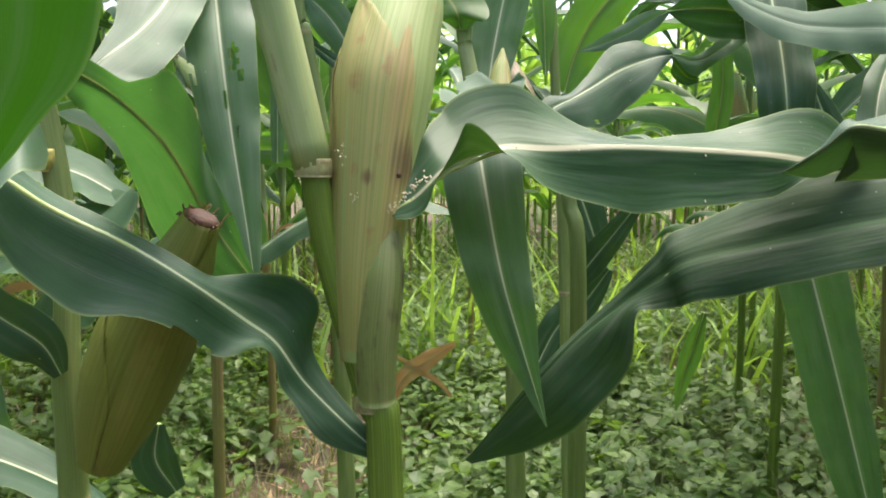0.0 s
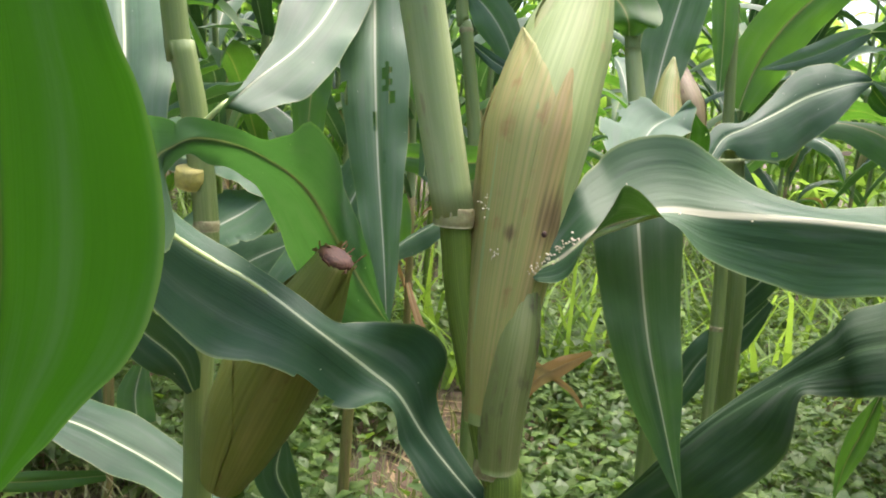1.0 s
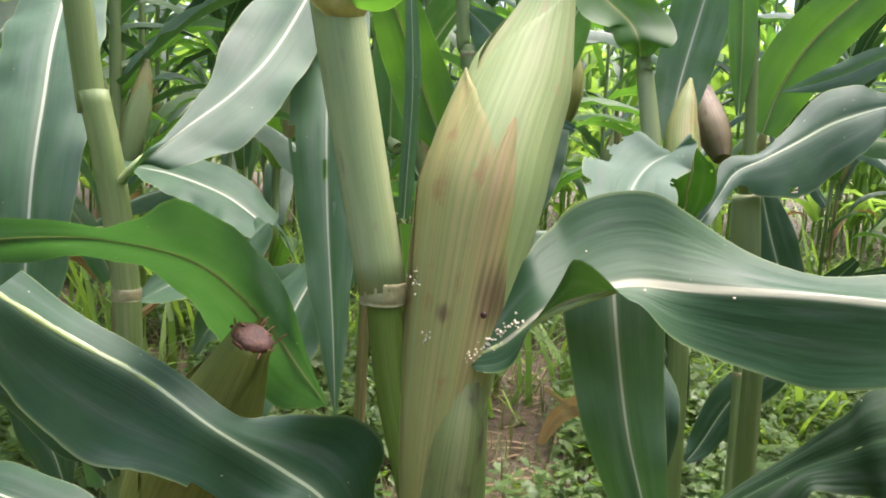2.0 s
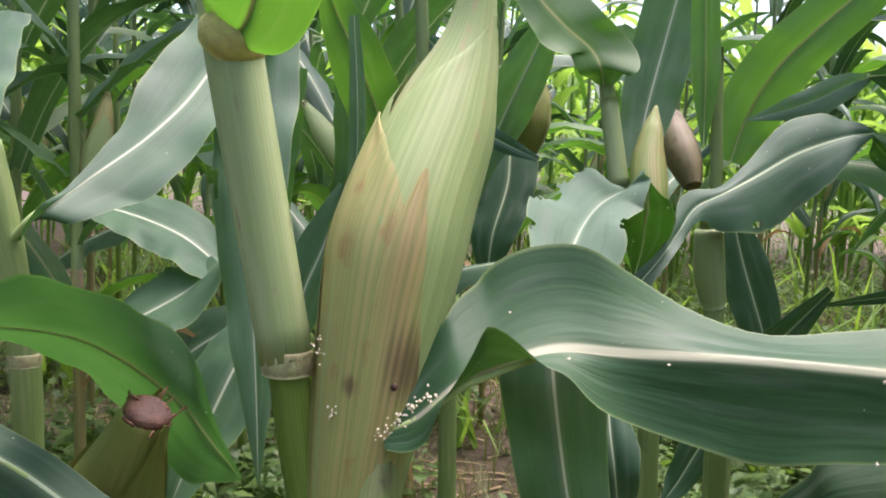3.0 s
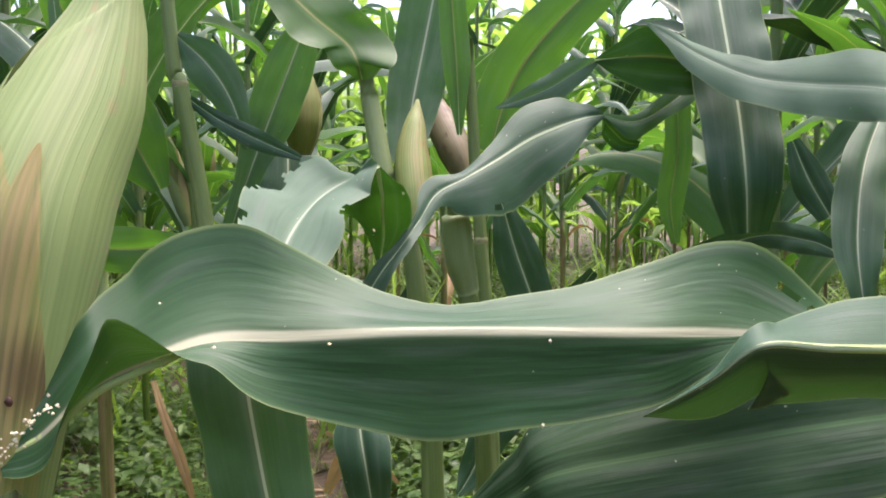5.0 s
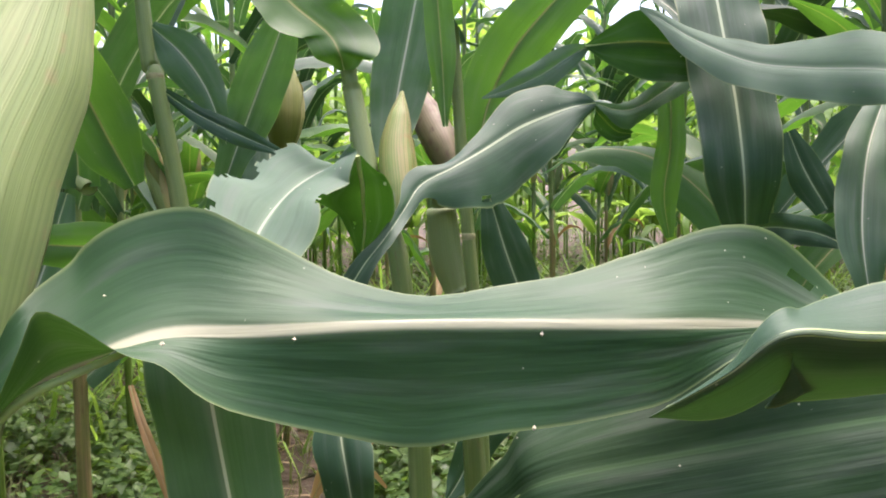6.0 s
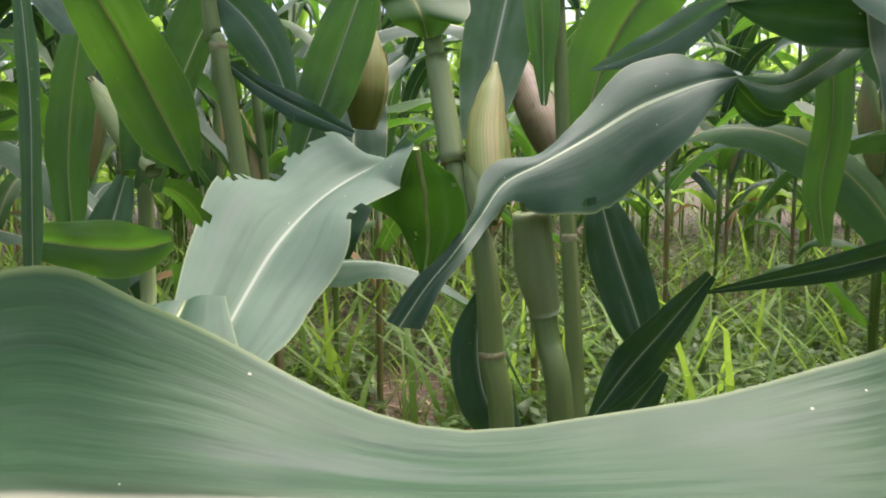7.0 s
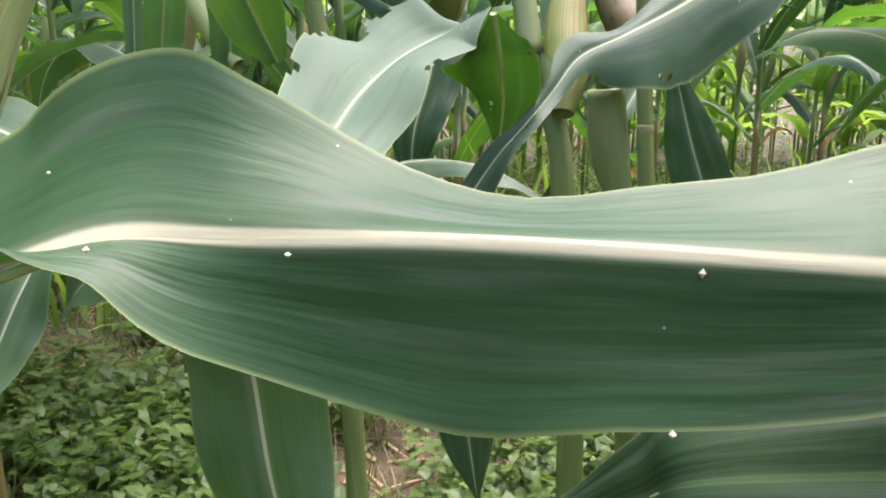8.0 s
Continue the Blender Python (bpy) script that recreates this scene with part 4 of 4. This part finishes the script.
leaf(maize_r, "d", "Y", [
    (0.331, 1.213, 0.774, 0.007, -86, 0.007, 94, -0.001, 0.001),
    (0.289, 1.234, 0.711, 0.020, -86, 0.020, 94, -0.001, 0.001),
    (0.248, 1.255, 0.651, 0.025, -87, 0.025, 93, -0.001, 0.001),
    (0.204, 1.263, 0.582, 0.004, -88, 0.004, 92, -0.000, 0.000)])
leaf(maize_n, "n", "X", [
    (-0.091, 0.086, 0.904, 0.0097, 180, 0.0083, -0, -0.008, 0.007),
    (-0.083, 0.084, 0.894, 0.0166, 180, 0.0140, 0, -0.011, 0.010),
    (-0.076, 0.082, 0.883, 0.0226, 180, 0.0194, 0, -0.009, 0.008),
    (-0.073, 0.081, 0.871, 0.0249, 180, 0.0231, 0, -0.004, 0.004),
    (-0.071, 0.080, 0.856, 0.0246, 180, 0.0239, 0, 0.000, -0.000),
    (-0.071, 0.080, 0.841, 0.0218, 180, 0.0227, 0, 0.003, -0.003),
    (-0.073, 0.080, 0.828, 0.0164, 180, 0.0180, 0, 0.003, -0.004),
    (-0.074, 0.080, 0.819, 0.0105, 180, 0.0117, -0, 0.003, -0.003),
    (-0.075, 0.080, 0.812, 0.0046, 180, 0.0053, 0, 0.002, -0.002),
    (-0.077, 0.080, 0.807, 0.0003, 180, 0.0003, 0, 0.000, -0.000)])
leaf(maize_s, "g", "Y", [
    (-0.176, 0.798, 0.822, 0.006, -90, 0.006, 90, -0.000, 0.000),
    (-0.176, 0.801, 0.867, 0.008, -90, 0.008, 90, -0.000, 0.000),
    (-0.176, 0.806, 0.933, 0.008, -90, 0.008, 90, -0.000, 0.000),
    (-0.179, 0.809, 0.984, 0.008, -90, 0.008, 90, -0.000, 0.000),
    (-0.186, 0.814, 1.049, 0.005, -90, 0.005, 90, -0.000, 0.000)])
leaf(maize_s, "b", "Y", [
    (-0.522, 1.347, 0.787, 0.018, -90, 0.018, 90, -0.000, 0.000),
    (-0.528, 1.354, 0.883, 0.033, -90, 0.034, 90, -0.000, 0.000),
    (-0.522, 1.361, 0.978, 0.037, -90, 0.037, 90, 0.001, -0.001),
    (-0.507, 1.367, 1.073, 0.027, -91, 0.027, 89, -0.000, 0.000)])
leaf(maize_f, "d", "Y", [
    (0.088, 1.147, 0.764, 0.007, -89, 0.007, 91, -0.000, 0.000),
    (0.081, 1.144, 0.711, 0.027, -90, 0.027, 90, -0.000, 0.000),
    (0.087, 1.140, 0.659, 0.030, -91, 0.030, 89, 0.001, -0.001),
    (0.106, 1.137, 0.612, 0.024, -92, 0.024, 88, 0.001, -0.001),
    (0.124, 1.133, 0.566, 0.006, -92, 0.006, 88, 0.000, -0.000)])
leaf(maize_s, "g", "Y", [
    (-0.730, 1.099, 0.838, 0.044, 176, 0.044, -3, 0.066, -0.066),
    (-0.618, 1.063, 0.832, 0.054, 201, 0.057, 25, 0.056, -0.055),
    (-0.512, 1.039, 0.808, 0.058, 197, 0.059, 21, 0.044, -0.043),
    (-0.430, 1.013, 0.770, 0.054, 178, 0.054, 1, 0.040, -0.039)])
leaf(maize_s, "g", "Y", [
    (-0.417, 0.976, 0.783, 0.077, -26, 0.075, 156, 0.013, -0.013),
    (-0.453, 0.960, 0.747, 0.087, -36, 0.087, 148, 0.022, -0.023),
    (-0.513, 0.944, 0.709, 0.083, -30, 0.085, 153, 0.032, -0.033),
    (-0.573, 0.927, 0.671, 0.073, -13, 0.081, 168, 0.036, -0.040)], ragged=2)
leaf(maize_s, "g", "X", [
    (-0.285, 0.840, 0.754, 0.043, -147, 0.041, 34, -0.010, 0.009),
    (-0.298, 0.807, 0.708, 0.060, -157, 0.055, 25, -0.003, 0.003),
    (-0.317, 0.788, 0.653, 0.059, -154, 0.056, 28, 0.007, -0.007),
    (-0.337, 0.769, 0.594, 0.044, -139, 0.042, 42, 0.013, -0.013),
    (-0.348, 0.766, 0.559, 0.033, -120, 0.033, 61, 0.018, -0.018)])
leaf(maize_s, "g", "Y", [
    (-0.327, 1.165, 0.881, 0.011, -89, 0.011, 91, -0.000, 0.000),
    (-0.357, 1.159, 0.790, 0.039, -89, 0.038, 91, 0.003, -0.001),
    (-0.383, 1.154, 0.723, 0.044, -89, 0.043, 91, 0.003, -0.003),
    (-0.393, 1.149, 0.656, 0.018, -89, 0.018, 91, 0.001, -0.001)])
leaf(maize_f, "d", "X", [
    (-0.088, 1.600, 1.068, 0.010, 150, 0.010, -30, -0.001, 0.001),
    (-0.143, 1.522, 0.998, 0.047, 168, 0.046, -12, -0.004, 0.004),
    (-0.144, 1.471, 0.887, 0.050, 177, 0.050, -3, -0.003, 0.003),
    (-0.160, 1.436, 0.799, 0.040, 179, 0.040, -1, -0.001, 0.001),
    (-0.165, 1.430, 0.721, 0.010, 180, 0.010, 0, -0.000, 0.000)])
leaf(maize_f, "w", "Y", [
    (-0.123, 1.664, 0.275, 0.007, -88, 0.007, 92, -0.000, 0.000),
    (-0.090, 1.664, 0.340, 0.018, -88, 0.018, 92, -0.002, 0.002),
    (-0.039, 1.664, 0.380, 0.021, -88, 0.021, 92, -0.001, 0.001),
    (0.028, 1.666, 0.421, 0.006, -88, 0.006, 92, 0.000, -0.000)])
leaf(maize_f, "w", "Y", [
    (-0.121, 1.661, 0.401, 0.004, -90, 0.004, 90, 0.000, -0.000),
    (-0.061, 1.664, 0.364, 0.007, -90, 0.007, 90, 0.000, -0.000),
    (-0.009, 1.666, 0.330, 0.006, -90, 0.006, 90, 0.000, -0.000),
    (0.021, 1.668, 0.295, 0.003, -91, 0.003, 89, 0.000, -0.000)])
leaf(maize_b, "w", "Y", [
    (-0.337, 0.500, 0.721, 0.001, -92, 0.001, 88, 0.000, -0.000),
    (-0.354, 0.499, 0.713, 0.003, -93, 0.003, 87, -0.000, 0.000),
    (-0.365, 0.488, 0.707, 0.002, -93, 0.002, 87, -0.000, 0.000),
    (-0.381, 0.488, 0.693, 0.001, -93, 0.001, 87, 0.000, -0.000)])
leaf(maize_r, "b", "Y", [
    (0.250, 0.659, 0.685, 0.002, -91, 0.002, 89, -0.000, 0.000),
    (0.242, 0.660, 0.653, 0.010, -91, 0.010, 89, -0.001, 0.001),
    (0.233, 0.661, 0.623, 0.008, -91, 0.008, 89, -0.001, 0.001),
    (0.228, 0.662, 0.590, 0.001, -91, 0.001, 89, -0.000, 0.000)])
leaf(maize_b, "b", "Z", [
    (-0.451, 0.499, 0.560, 0.007, -180, 0.007, 0, -0.000, 0.000),
    (-0.416, 0.522, 0.558, 0.009, -180, 0.009, -0, -0.000, 0.000),
    (-0.376, 0.546, 0.559, 0.005, -181, 0.005, -1, -0.000, 0.000)])
leaf(maize_f, "b", "Y", [
    (-0.341, 1.227, 0.888, 0.028, -90, 0.028, 90, -0.000, 0.000),
    (-0.346, 1.234, 0.985, 0.030, -90, 0.030, 90, -0.000, 0.000),
    (-0.354, 1.241, 1.088, 0.023, -90, 0.023, 90, -0.001, 0.001)])
leaf(maize_f, "b", "Y", [
    (-0.385, 1.432, 0.746, 0.034, -90, 0.033, 90, -0.000, 0.000),
    (-0.376, 1.426, 0.670, 0.040, -89, 0.039, 91, 0.001, -0.001),
    (-0.402, 1.422, 0.613, 0.023, -88, 0.023, 92, 0.001, -0.001)])
leaf(maize_s, "g", "Y", [
    (-0.565, 1.407, 0.638, 0.069, -20, 0.069, 161, 0.026, -0.026),
    (-0.660, 1.402, 0.587, 0.087, -40, 0.085, 142, 0.030, -0.030),
    (-0.745, 1.395, 0.523, 0.090, -42, 0.086, 140, 0.035, -0.035),
    (-0.782, 1.390, 0.462, 0.071, -24, 0.071, 156, 0.033, -0.033)])
leaf(maize_s, "d", "Y", [
    (-0.556, 1.538, 0.794, 0.015, -89, 0.014, 91, -0.000, 0.000),
    (-0.568, 1.533, 0.724, 0.047, -91, 0.047, 89, -0.000, 0.000),
    (-0.528, 1.527, 0.644, 0.038, -92, 0.037, 88, 0.000, -0.000)])
leaf(maize_b, "d", "Y", [
    (-0.617, 0.769, 0.594, 0.016, -91, 0.016, 89, -0.000, 0.000),
    (-0.588, 0.771, 0.555, 0.032, -91, 0.032, 89, -0.000, 0.000),
    (-0.566, 0.772, 0.523, 0.032, -91, 0.032, 89, 0.002, -0.002),
    (-0.552, 0.773, 0.481, 0.008, -91, 0.008, 89, 0.001, -0.001)])
leaf(maize_b, "g", "Y", [
    (-0.455, 0.719, 0.595, 0.009, -92, 0.009, 88, 0.001, -0.001),
    (-0.462, 0.719, 0.562, 0.022, -92, 0.022, 88, 0.003, -0.003),
    (-0.459, 0.720, 0.529, 0.021, -92, 0.021, 88, 0.003, -0.003)])
leaf(maize_b, "d", "Y", [
    (-0.229, 0.571, 0.604, 0.005, -91, 0.005, 89, 0.001, -0.001),
    (-0.233, 0.572, 0.573, 0.021, -90, 0.021, 90, 0.002, -0.002),
    (-0.217, 0.573, 0.545, 0.010, -89, 0.010, 91, 0.001, -0.001)])
leaf(maize_r, "g", "X", [
    (0.544, 0.895, 0.966, 0.009, 167, 0.009, -13, 0.003, -0.003),
    (0.498, 0.838, 0.911, 0.020, 173, 0.020, -7, 0.005, -0.005),
    (0.474, 0.799, 0.854, 0.021, 179, 0.021, -1, 0.005, -0.005),
    (0.469, 0.779, 0.808, 0.012, 181, 0.012, 1, 0.002, -0.002),
    (0.477, 0.776, 0.765, 0.001, 181, 0.001, 1, 0.000, -0.000)])
leaf(maize_r, "b", "Y", [
    (0.409, 1.101, 1.000, 0.015, -90, 0.015, 90, -0.000, 0.000),
    (0.409, 1.096, 0.930, 0.017, -90, 0.017, 90, -0.000, 0.000),
    (0.401, 1.092, 0.871, 0.016, -90, 0.016, 90, -0.000, 0.000),
    (0.406, 1.088, 0.821, 0.005, -90, 0.005, 90, -0.000, 0.000)])
leaf(maize_r, "d", "Y", [
    (0.571, 1.161, 0.945, 0.009, -92, 0.009, 88, 0.000, -0.000),
    (0.591, 1.157, 0.896, 0.024, -92, 0.024, 88, 0.000, -0.000),
    (0.618, 1.154, 0.849, 0.017, -92, 0.017, 88, 0.000, -0.000)])
leaf(maize_f, "d", "X", [
    (0.067, 0.780, 0.721, 0.0084, -179, 0.0084, 1, -0.001, 0.001),
    (0.071, 0.760, 0.699, 0.0217, -179, 0.0216, 1, -0.003, 0.003),
    (0.076, 0.750, 0.675, 0.0198, -179, 0.0206, 1, -0.002, 0.002),
    (0.080, 0.750, 0.648, 0.0165, -180, 0.0155, 0, -0.000, 0.000),
    (0.086, 0.750, 0.610, 0.0009, -180, 0.0009, 0, -0.000, 0.000)], ragged=1)
leaf(maize_s, "w", "X", [
    (-0.295, 1.250, 0.613, 0.0031, -179, 0.0046, 13, -0.001, 0.001),
    (-0.270, 1.220, 0.571, 0.0060, -171, 0.0067, 8, -0.001, 0.002),
    (-0.246, 1.200, 0.529, 0.0071, -173, 0.0089, 7, -0.000, 0.000),
    (-0.228, 1.190, 0.484, 0.0055, -177, 0.0067, 2, 0.001, 0.000),
    (-0.216, 1.190, 0.435, 0.0008, -177, 0.0008, 2, -0.000, 0.000)])

# ---- maize further off ----
def straight(pts, foot):
    return [*pts, (pts[-1][0] * 0.4 + foot[0] * 0.6, pts[-1][1] * 0.4 + foot[1] * 0.6, pts[-1][2] * 0.5), foot]


def wild_leaf(parent, rng, z, az, length, width, rise, kind, droop, n=20, m=3):
    """A leaf that leaves the stalk at height z, arches over and hangs."""
    d = np.array((math.cos(az), math.sin(az), 0.0))
    p = d * 0.008 + np.array((0, 0, z))
    el, rows, steps = rise, [], 6
    turn = rng.uniform(-25, 25)
    side = rng.uniform(-0.5, 0.5)
    for i in range(steps + 1):
        q = i / steps
        w = width / 2 * (0.55 + 0.45 * min(1, q * 4)) * (1 - max(0, (q - 0.45) / 0.55) ** 1.8)
        t = turn * q * 2
        rows.append((*p, w, 28 + t, w, 152 + t))
        a = az + side * q
        p = p + length / steps * np.array((math.cos(a) * math.cos(el), math.sin(a) * math.cos(el), math.sin(el)))
        el -= droop / steps * (0.4 + 1.2 * q)
    # the reference axis lies level, across the leaf
    tilt = "Y" if abs(math.cos(az)) > abs(math.sin(az)) else "X"
    return leaf(parent, kind, tilt, rows, n=n, m=m, rib=False, ripple=0.004)


def wild_plant(seed, tall, ears=1):
    rng = random.Random(seed)
    ob = new("maize_plant")
    tagged(ob, "tall green maize plant with arching leaves in weedy soil", "maize plant", "maize in the field")
    lean = (rng.uniform(-0.08, 0.08), rng.uniform(-0.08, 0.08))
    at = lambda z: (lean[0] * z * z / tall, lean[1] * z * z / tall, z)
    zs = [-0.04, 0.3, 0.7, 1.1, 1.6, tall]
    tube("stalk", [at(z) for z in zs[:3]], [0.0115, 0.011, 0.0105], STALK_BROWN if seed % 2 else STALK_DARK, ob, "brownish lower stalk", 9, 12)
    tube("stalk", [at(z) for z in zs[2:]], [0.0115, 0.011, 0.009, 0.005], STALK, ob, "", 9, 14)
    az = rng.uniform(0, 6.28)
    z = 0.42 + rng.uniform(0, 0.1)
    count = 0
    while z < tall - 0.1:
        low = z < 0.55
        if not (low and rng.random() < 0.5):
            kind = "w" if low and rng.random() < 0.6 else rng.choice("gggdbb")
            lf = wild_leaf(ob, rng, z, az, rng.uniform(0.45, 0.8) * (0.6 if low else 1), rng.uniform(0.075, 0.105) * (0.5 if kind == "w" else 1), radians(rng.uniform(40, 70)), kind, rng.uniform(1.5, 2.9))
            lf.matrix_parent_inverse = Matrix.Translation((at(z)[0], at(z)[1], 0))
        az += math.pi + rng.uniform(-0.5, 0.5)
        z += rng.uniform(0.1, 0.15)
        count += 1
    for k in range(ears):
        z0 = rng.uniform(0.72, 0.95)
        a = rng.uniform(0, 6.28)
        x, y, _ = at(z0)
        pts = [(x + math.cos(a) * r, y + math.sin(a) * r, z0 + h) for r, h in ((0.014, 0), (0.03, 0.07), (0.045, 0.14), (0.055, 0.21))]
        ear(ob, pts, 0.023, rng.choice((HUSK, HUSK_OLD, HUSK_BROWN)), [(0, 200, 0.0, 0.8, HUSK, 0.02), (190, 190, 0.0, 0.9, HUSK_OLD, 0.05)], 0.6, seed)
    return ob


kinds = [wild_plant(11 + k, 1.85 + 0.1 * k, 1 if k != 2 else 0) for k in range(7)]
rng = random.Random(8)
spots = []
for row in range(7):
    y = 1.45 + 0.62 * row
    wide = 0.62 * y + 0.7
    x = -wide + rng.uniform(0, 0.3)
    while x < wide:
        if not (-0.12 < x / y < 0.45 and rng.random() < (0.62 if y < 3.6 else 0.25)):
            spots.append((x, y + rng.uniform(-0.17, 0.17)))
        x += rng.uniform(0.27, 0.52)
for x, y in ((-1.3, -0.2), (1.2, -0.1), (-1.0, -1.6), (-0.5, -2.0), (0.3, -2.1), (0.9, -1.7), (1.5, -1.2), (-1.5, -1.1), (0.95, 0.5), (1.2, 1.1), (-1.05, 1.1)):
    spots.append((x, y))
used = set()
for x, y in spots:
    k = rng.randrange(len(kinds))
    m = pose(x, y, ground_height(x, y), 0, 0, rng.uniform(0, 360))
    if k not in used:
        used.add(k)
        kinds[k].matrix_basis = m
    else:
        copy_thing(kinds[k], m)


# far rows, past counting
def far_field(name, x0, x1, y0, y1, count, seed, label):
    r = np.random.RandomState(seed)
    verts, faces = [], []
    for _ in range(count):
        x, y = r.uniform(x0, x1), r.uniform(y0, y1)
        tall = r.uniform(1.9, 2.5)
        b = len(verts)
        for z in (0.0, tall):
            verts += [(x - 0.012, y, z), (x + 0.012, y, z), (x, y + 0.015, z)]
        faces += [(b, b + 1, b + 4, b + 3), (b + 1, b + 2, b + 5, b + 4), (b + 2, b, b + 3, b + 5)]
        for k in range(14):
            z, az = r.uniform(0.35, tall), r.uniform(0, 6.28)
            d = np.array((math.cos(az), math.sin(az), 0))
            sd = np.array((-d[1], d[0], 0))
            p, el, ln, w = np.array((x, y, z)), r.uniform(0.7, 1.2), r.uniform(0.4, 0.8), r.uniform(0.035, 0.055)
            dr = r.uniform(1.6, 3.0)
            b = len(verts)
            for s in range(6):
                ww = w * (1 - (s / 5) ** 2) + 0.001
                verts += [tuple(p - sd * ww + np.array((0, 0, ww * 0.5))), tuple(p), tuple(p + sd * ww + np.array((0, 0, ww * 0.5)))]
                p = p + ln / 5 * (d * math.cos(el) + np.array((0, 0, math.sin(el))))
                el -= dr / 5
                if s:
                    q = b + 3 * (s - 1)
                    faces += [(q, q + 1, q + 4, q + 3), (q + 1, q + 2, q + 5, q + 4)]
    return tagged(mesh_object(name, verts, faces, FAR, None), label, "maize field", kind="stuff")


# lighter than the near leaves: the sunlit, hazy distance is in the colour
FAR = weed_material("far_maize_brightened", (0.13, 0.24, 0.05), (0.26, 0.42, 0.1), (0.4, 0.62, 0.07), 0.5)
far_field("maize_field", -8, 8, 5.6, 12.0, 420, 5, "dense far rows of green maize leaves")
far_field("maize_field", -6, 6, -7.0, -2.6, 220, 6, "dense rows of green maize behind the path")
far_field("maize_field", -6.5, -1.75, -1.5, 2.2, 110, 7, "dense rows of green maize beside the path")
far_field("maize_field", 1.75, 6.5, -1.5, 2.2, 110, 9, "dense rows of green maize beside the path")
far_field("maize_field", -8.0, -4.0, 2.2, 5.6, 90, 12, "dense rows of green maize beside the path")
far_field("maize_field", 4.0, 8.0, 2.2, 5.6, 90, 13, "dense rows of green maize beside the path")


# ---- weeds ----
def weeds(name, count, seed, area, size, label, material):
    r = np.random.RandomState(seed)
    verts, faces = [], []
    for _ in range(count):
        y = area[0] + (area[1] - area[0]) * r.uniform() ** area[2]
        x = r.uniform(-1, 1) * (area[3] * max(y, 0) + area[4])
        if noise.noise((x * 1.3, y * 1.3, 9.0)) < -0.28 or (x < -0.2 and noise.noise((x * 2.0, y * 2.0, 3.0)) < -0.05):
            continue
        z0 = ground_height(x, y)
        tall = size * r.uniform(0.4, 1.3)
        tx, ty = r.uniform(-0.3, 0.3, 2)
        for k in range(r.randint(9, 15)):
            q = r.uniform(0.25, 1.0)
            az, el = r.uniform(0, 6.28), r.uniform(-0.6, 0.9)
            ln = r.uniform(0.016, 0.06) * (1.25 - 0.5 * q)
            wd = ln * r.uniform(0.26, 0.42)
            d = np.array((math.cos(az) * math.cos(el), math.sin(az) * math.cos(el), math.sin(el)))
            sd = np.array((-math.sin(az), math.cos(az), 0))
            p = np.array((x + tx * tall * q, y + ty * tall * q, z0 + tall * q)) + d * 0.008
            dn = np.array((0, 0, -0.22 * ln))
            b = len(verts)
            verts += [tuple(p), tuple(p + d * ln * 0.42 + sd * wd), tuple(p + d * ln * 0.5 - np.array((0, 0, 0.05 * ln))), tuple(p + d * ln * 0.42 - sd * wd), tuple(p + d * ln + dn)]
            faces += [(b, b + 2, b + 1), (b, b + 3, b + 2), (b + 1, b + 2, b + 4), (b + 2, b + 3, b + 4)]
        b = len(verts)
        verts += [(x, y, z0), (x + 0.002, y, z0), (x + tx * tall, y + ty * tall, z0 + tall)]
        faces.append((b, b + 1, b + 2))
    return tagged(mesh_object(name, verts, faces, material, None, smooth=False), label, "weeds", kind="stuff")


weeds("weeds", 13000, 2, (0.5, 7.5, 1.5, 0.62, 0.8), 0.22, "low leafy green weeds covering the soil", WEED)

weeds("weeds", 5000, 7, (7.0, 18.0, 1.0, 0.7, 0.5), 0.5, "rank green weeds at the far end of the rows", WEED)
weeds("weeds", 6000, 3, (-2.5, 4.0, 1.0, 0.0, 4.0), 0.2, "low leafy green weeds beside the path", WEED)


def blades(name, count, seed, label, material, long, flat, near=0.6, far=7.1, wide=1.0):
    r = np.random.RandomState(seed)
    verts, faces = [], []
    for _ in range(count):
        y = near + (far - near) * r.uniform() ** 1.6
        x = r.uniform(-1, 1) * (0.62 * y + 0.6)
        z = ground_height(x, y) + (0.004 if flat else 0)
        az, el = r.uniform(0, 6.28), r.uniform(0.02, 0.2) if flat else r.uniform(0.7, 1.4)
        ln, w = long * r.uniform(0.4, 1.2), r.uniform(0.0015, 0.004) * (2.2 if flat else wide)
        p = np.array((x, y, z))
        sd = np.array((-math.sin(az), math.cos(az), 0)) * w
        b = len(verts)
        for s in range(4):
            verts += [tuple(p - sd * (1 - s / 3.2)), tuple(p + sd * (1 - s / 3.2))]
            p = p + ln / 3 * np.array((math.cos(az) * math.cos(el), math.sin(az) * math.cos(el), math.sin(el)))
            el -= 0.08 if flat else r.uniform(0.1, 0.6)
            if s:
                q = b + 2 * (s - 1)
                faces.append((q, q + 1, q + 3, q + 2))
    return tagged(mesh_object(name, verts, faces, material, None, smooth=False), label, "grass", kind="stuff")


blades("grass", 16000, 4, "thin pale green grass among the weeds", GRASS, 0.22, False)
blades("dry_litter", 3500, 5, "dry straw and leaf litter on the soil", LITTER, 0.14, True)
YOUNG = weed_material("young_maize_blade", (0.1, 0.2, 0.03), (0.26, 0.42, 0.08), (0.4, 0.62, 0.06), 0.45)
blades("young_maize", 1000, 6, "bright narrow upright blades of young maize", YOUNG, 0.75, False, 2.5, 6.5, 4.5)
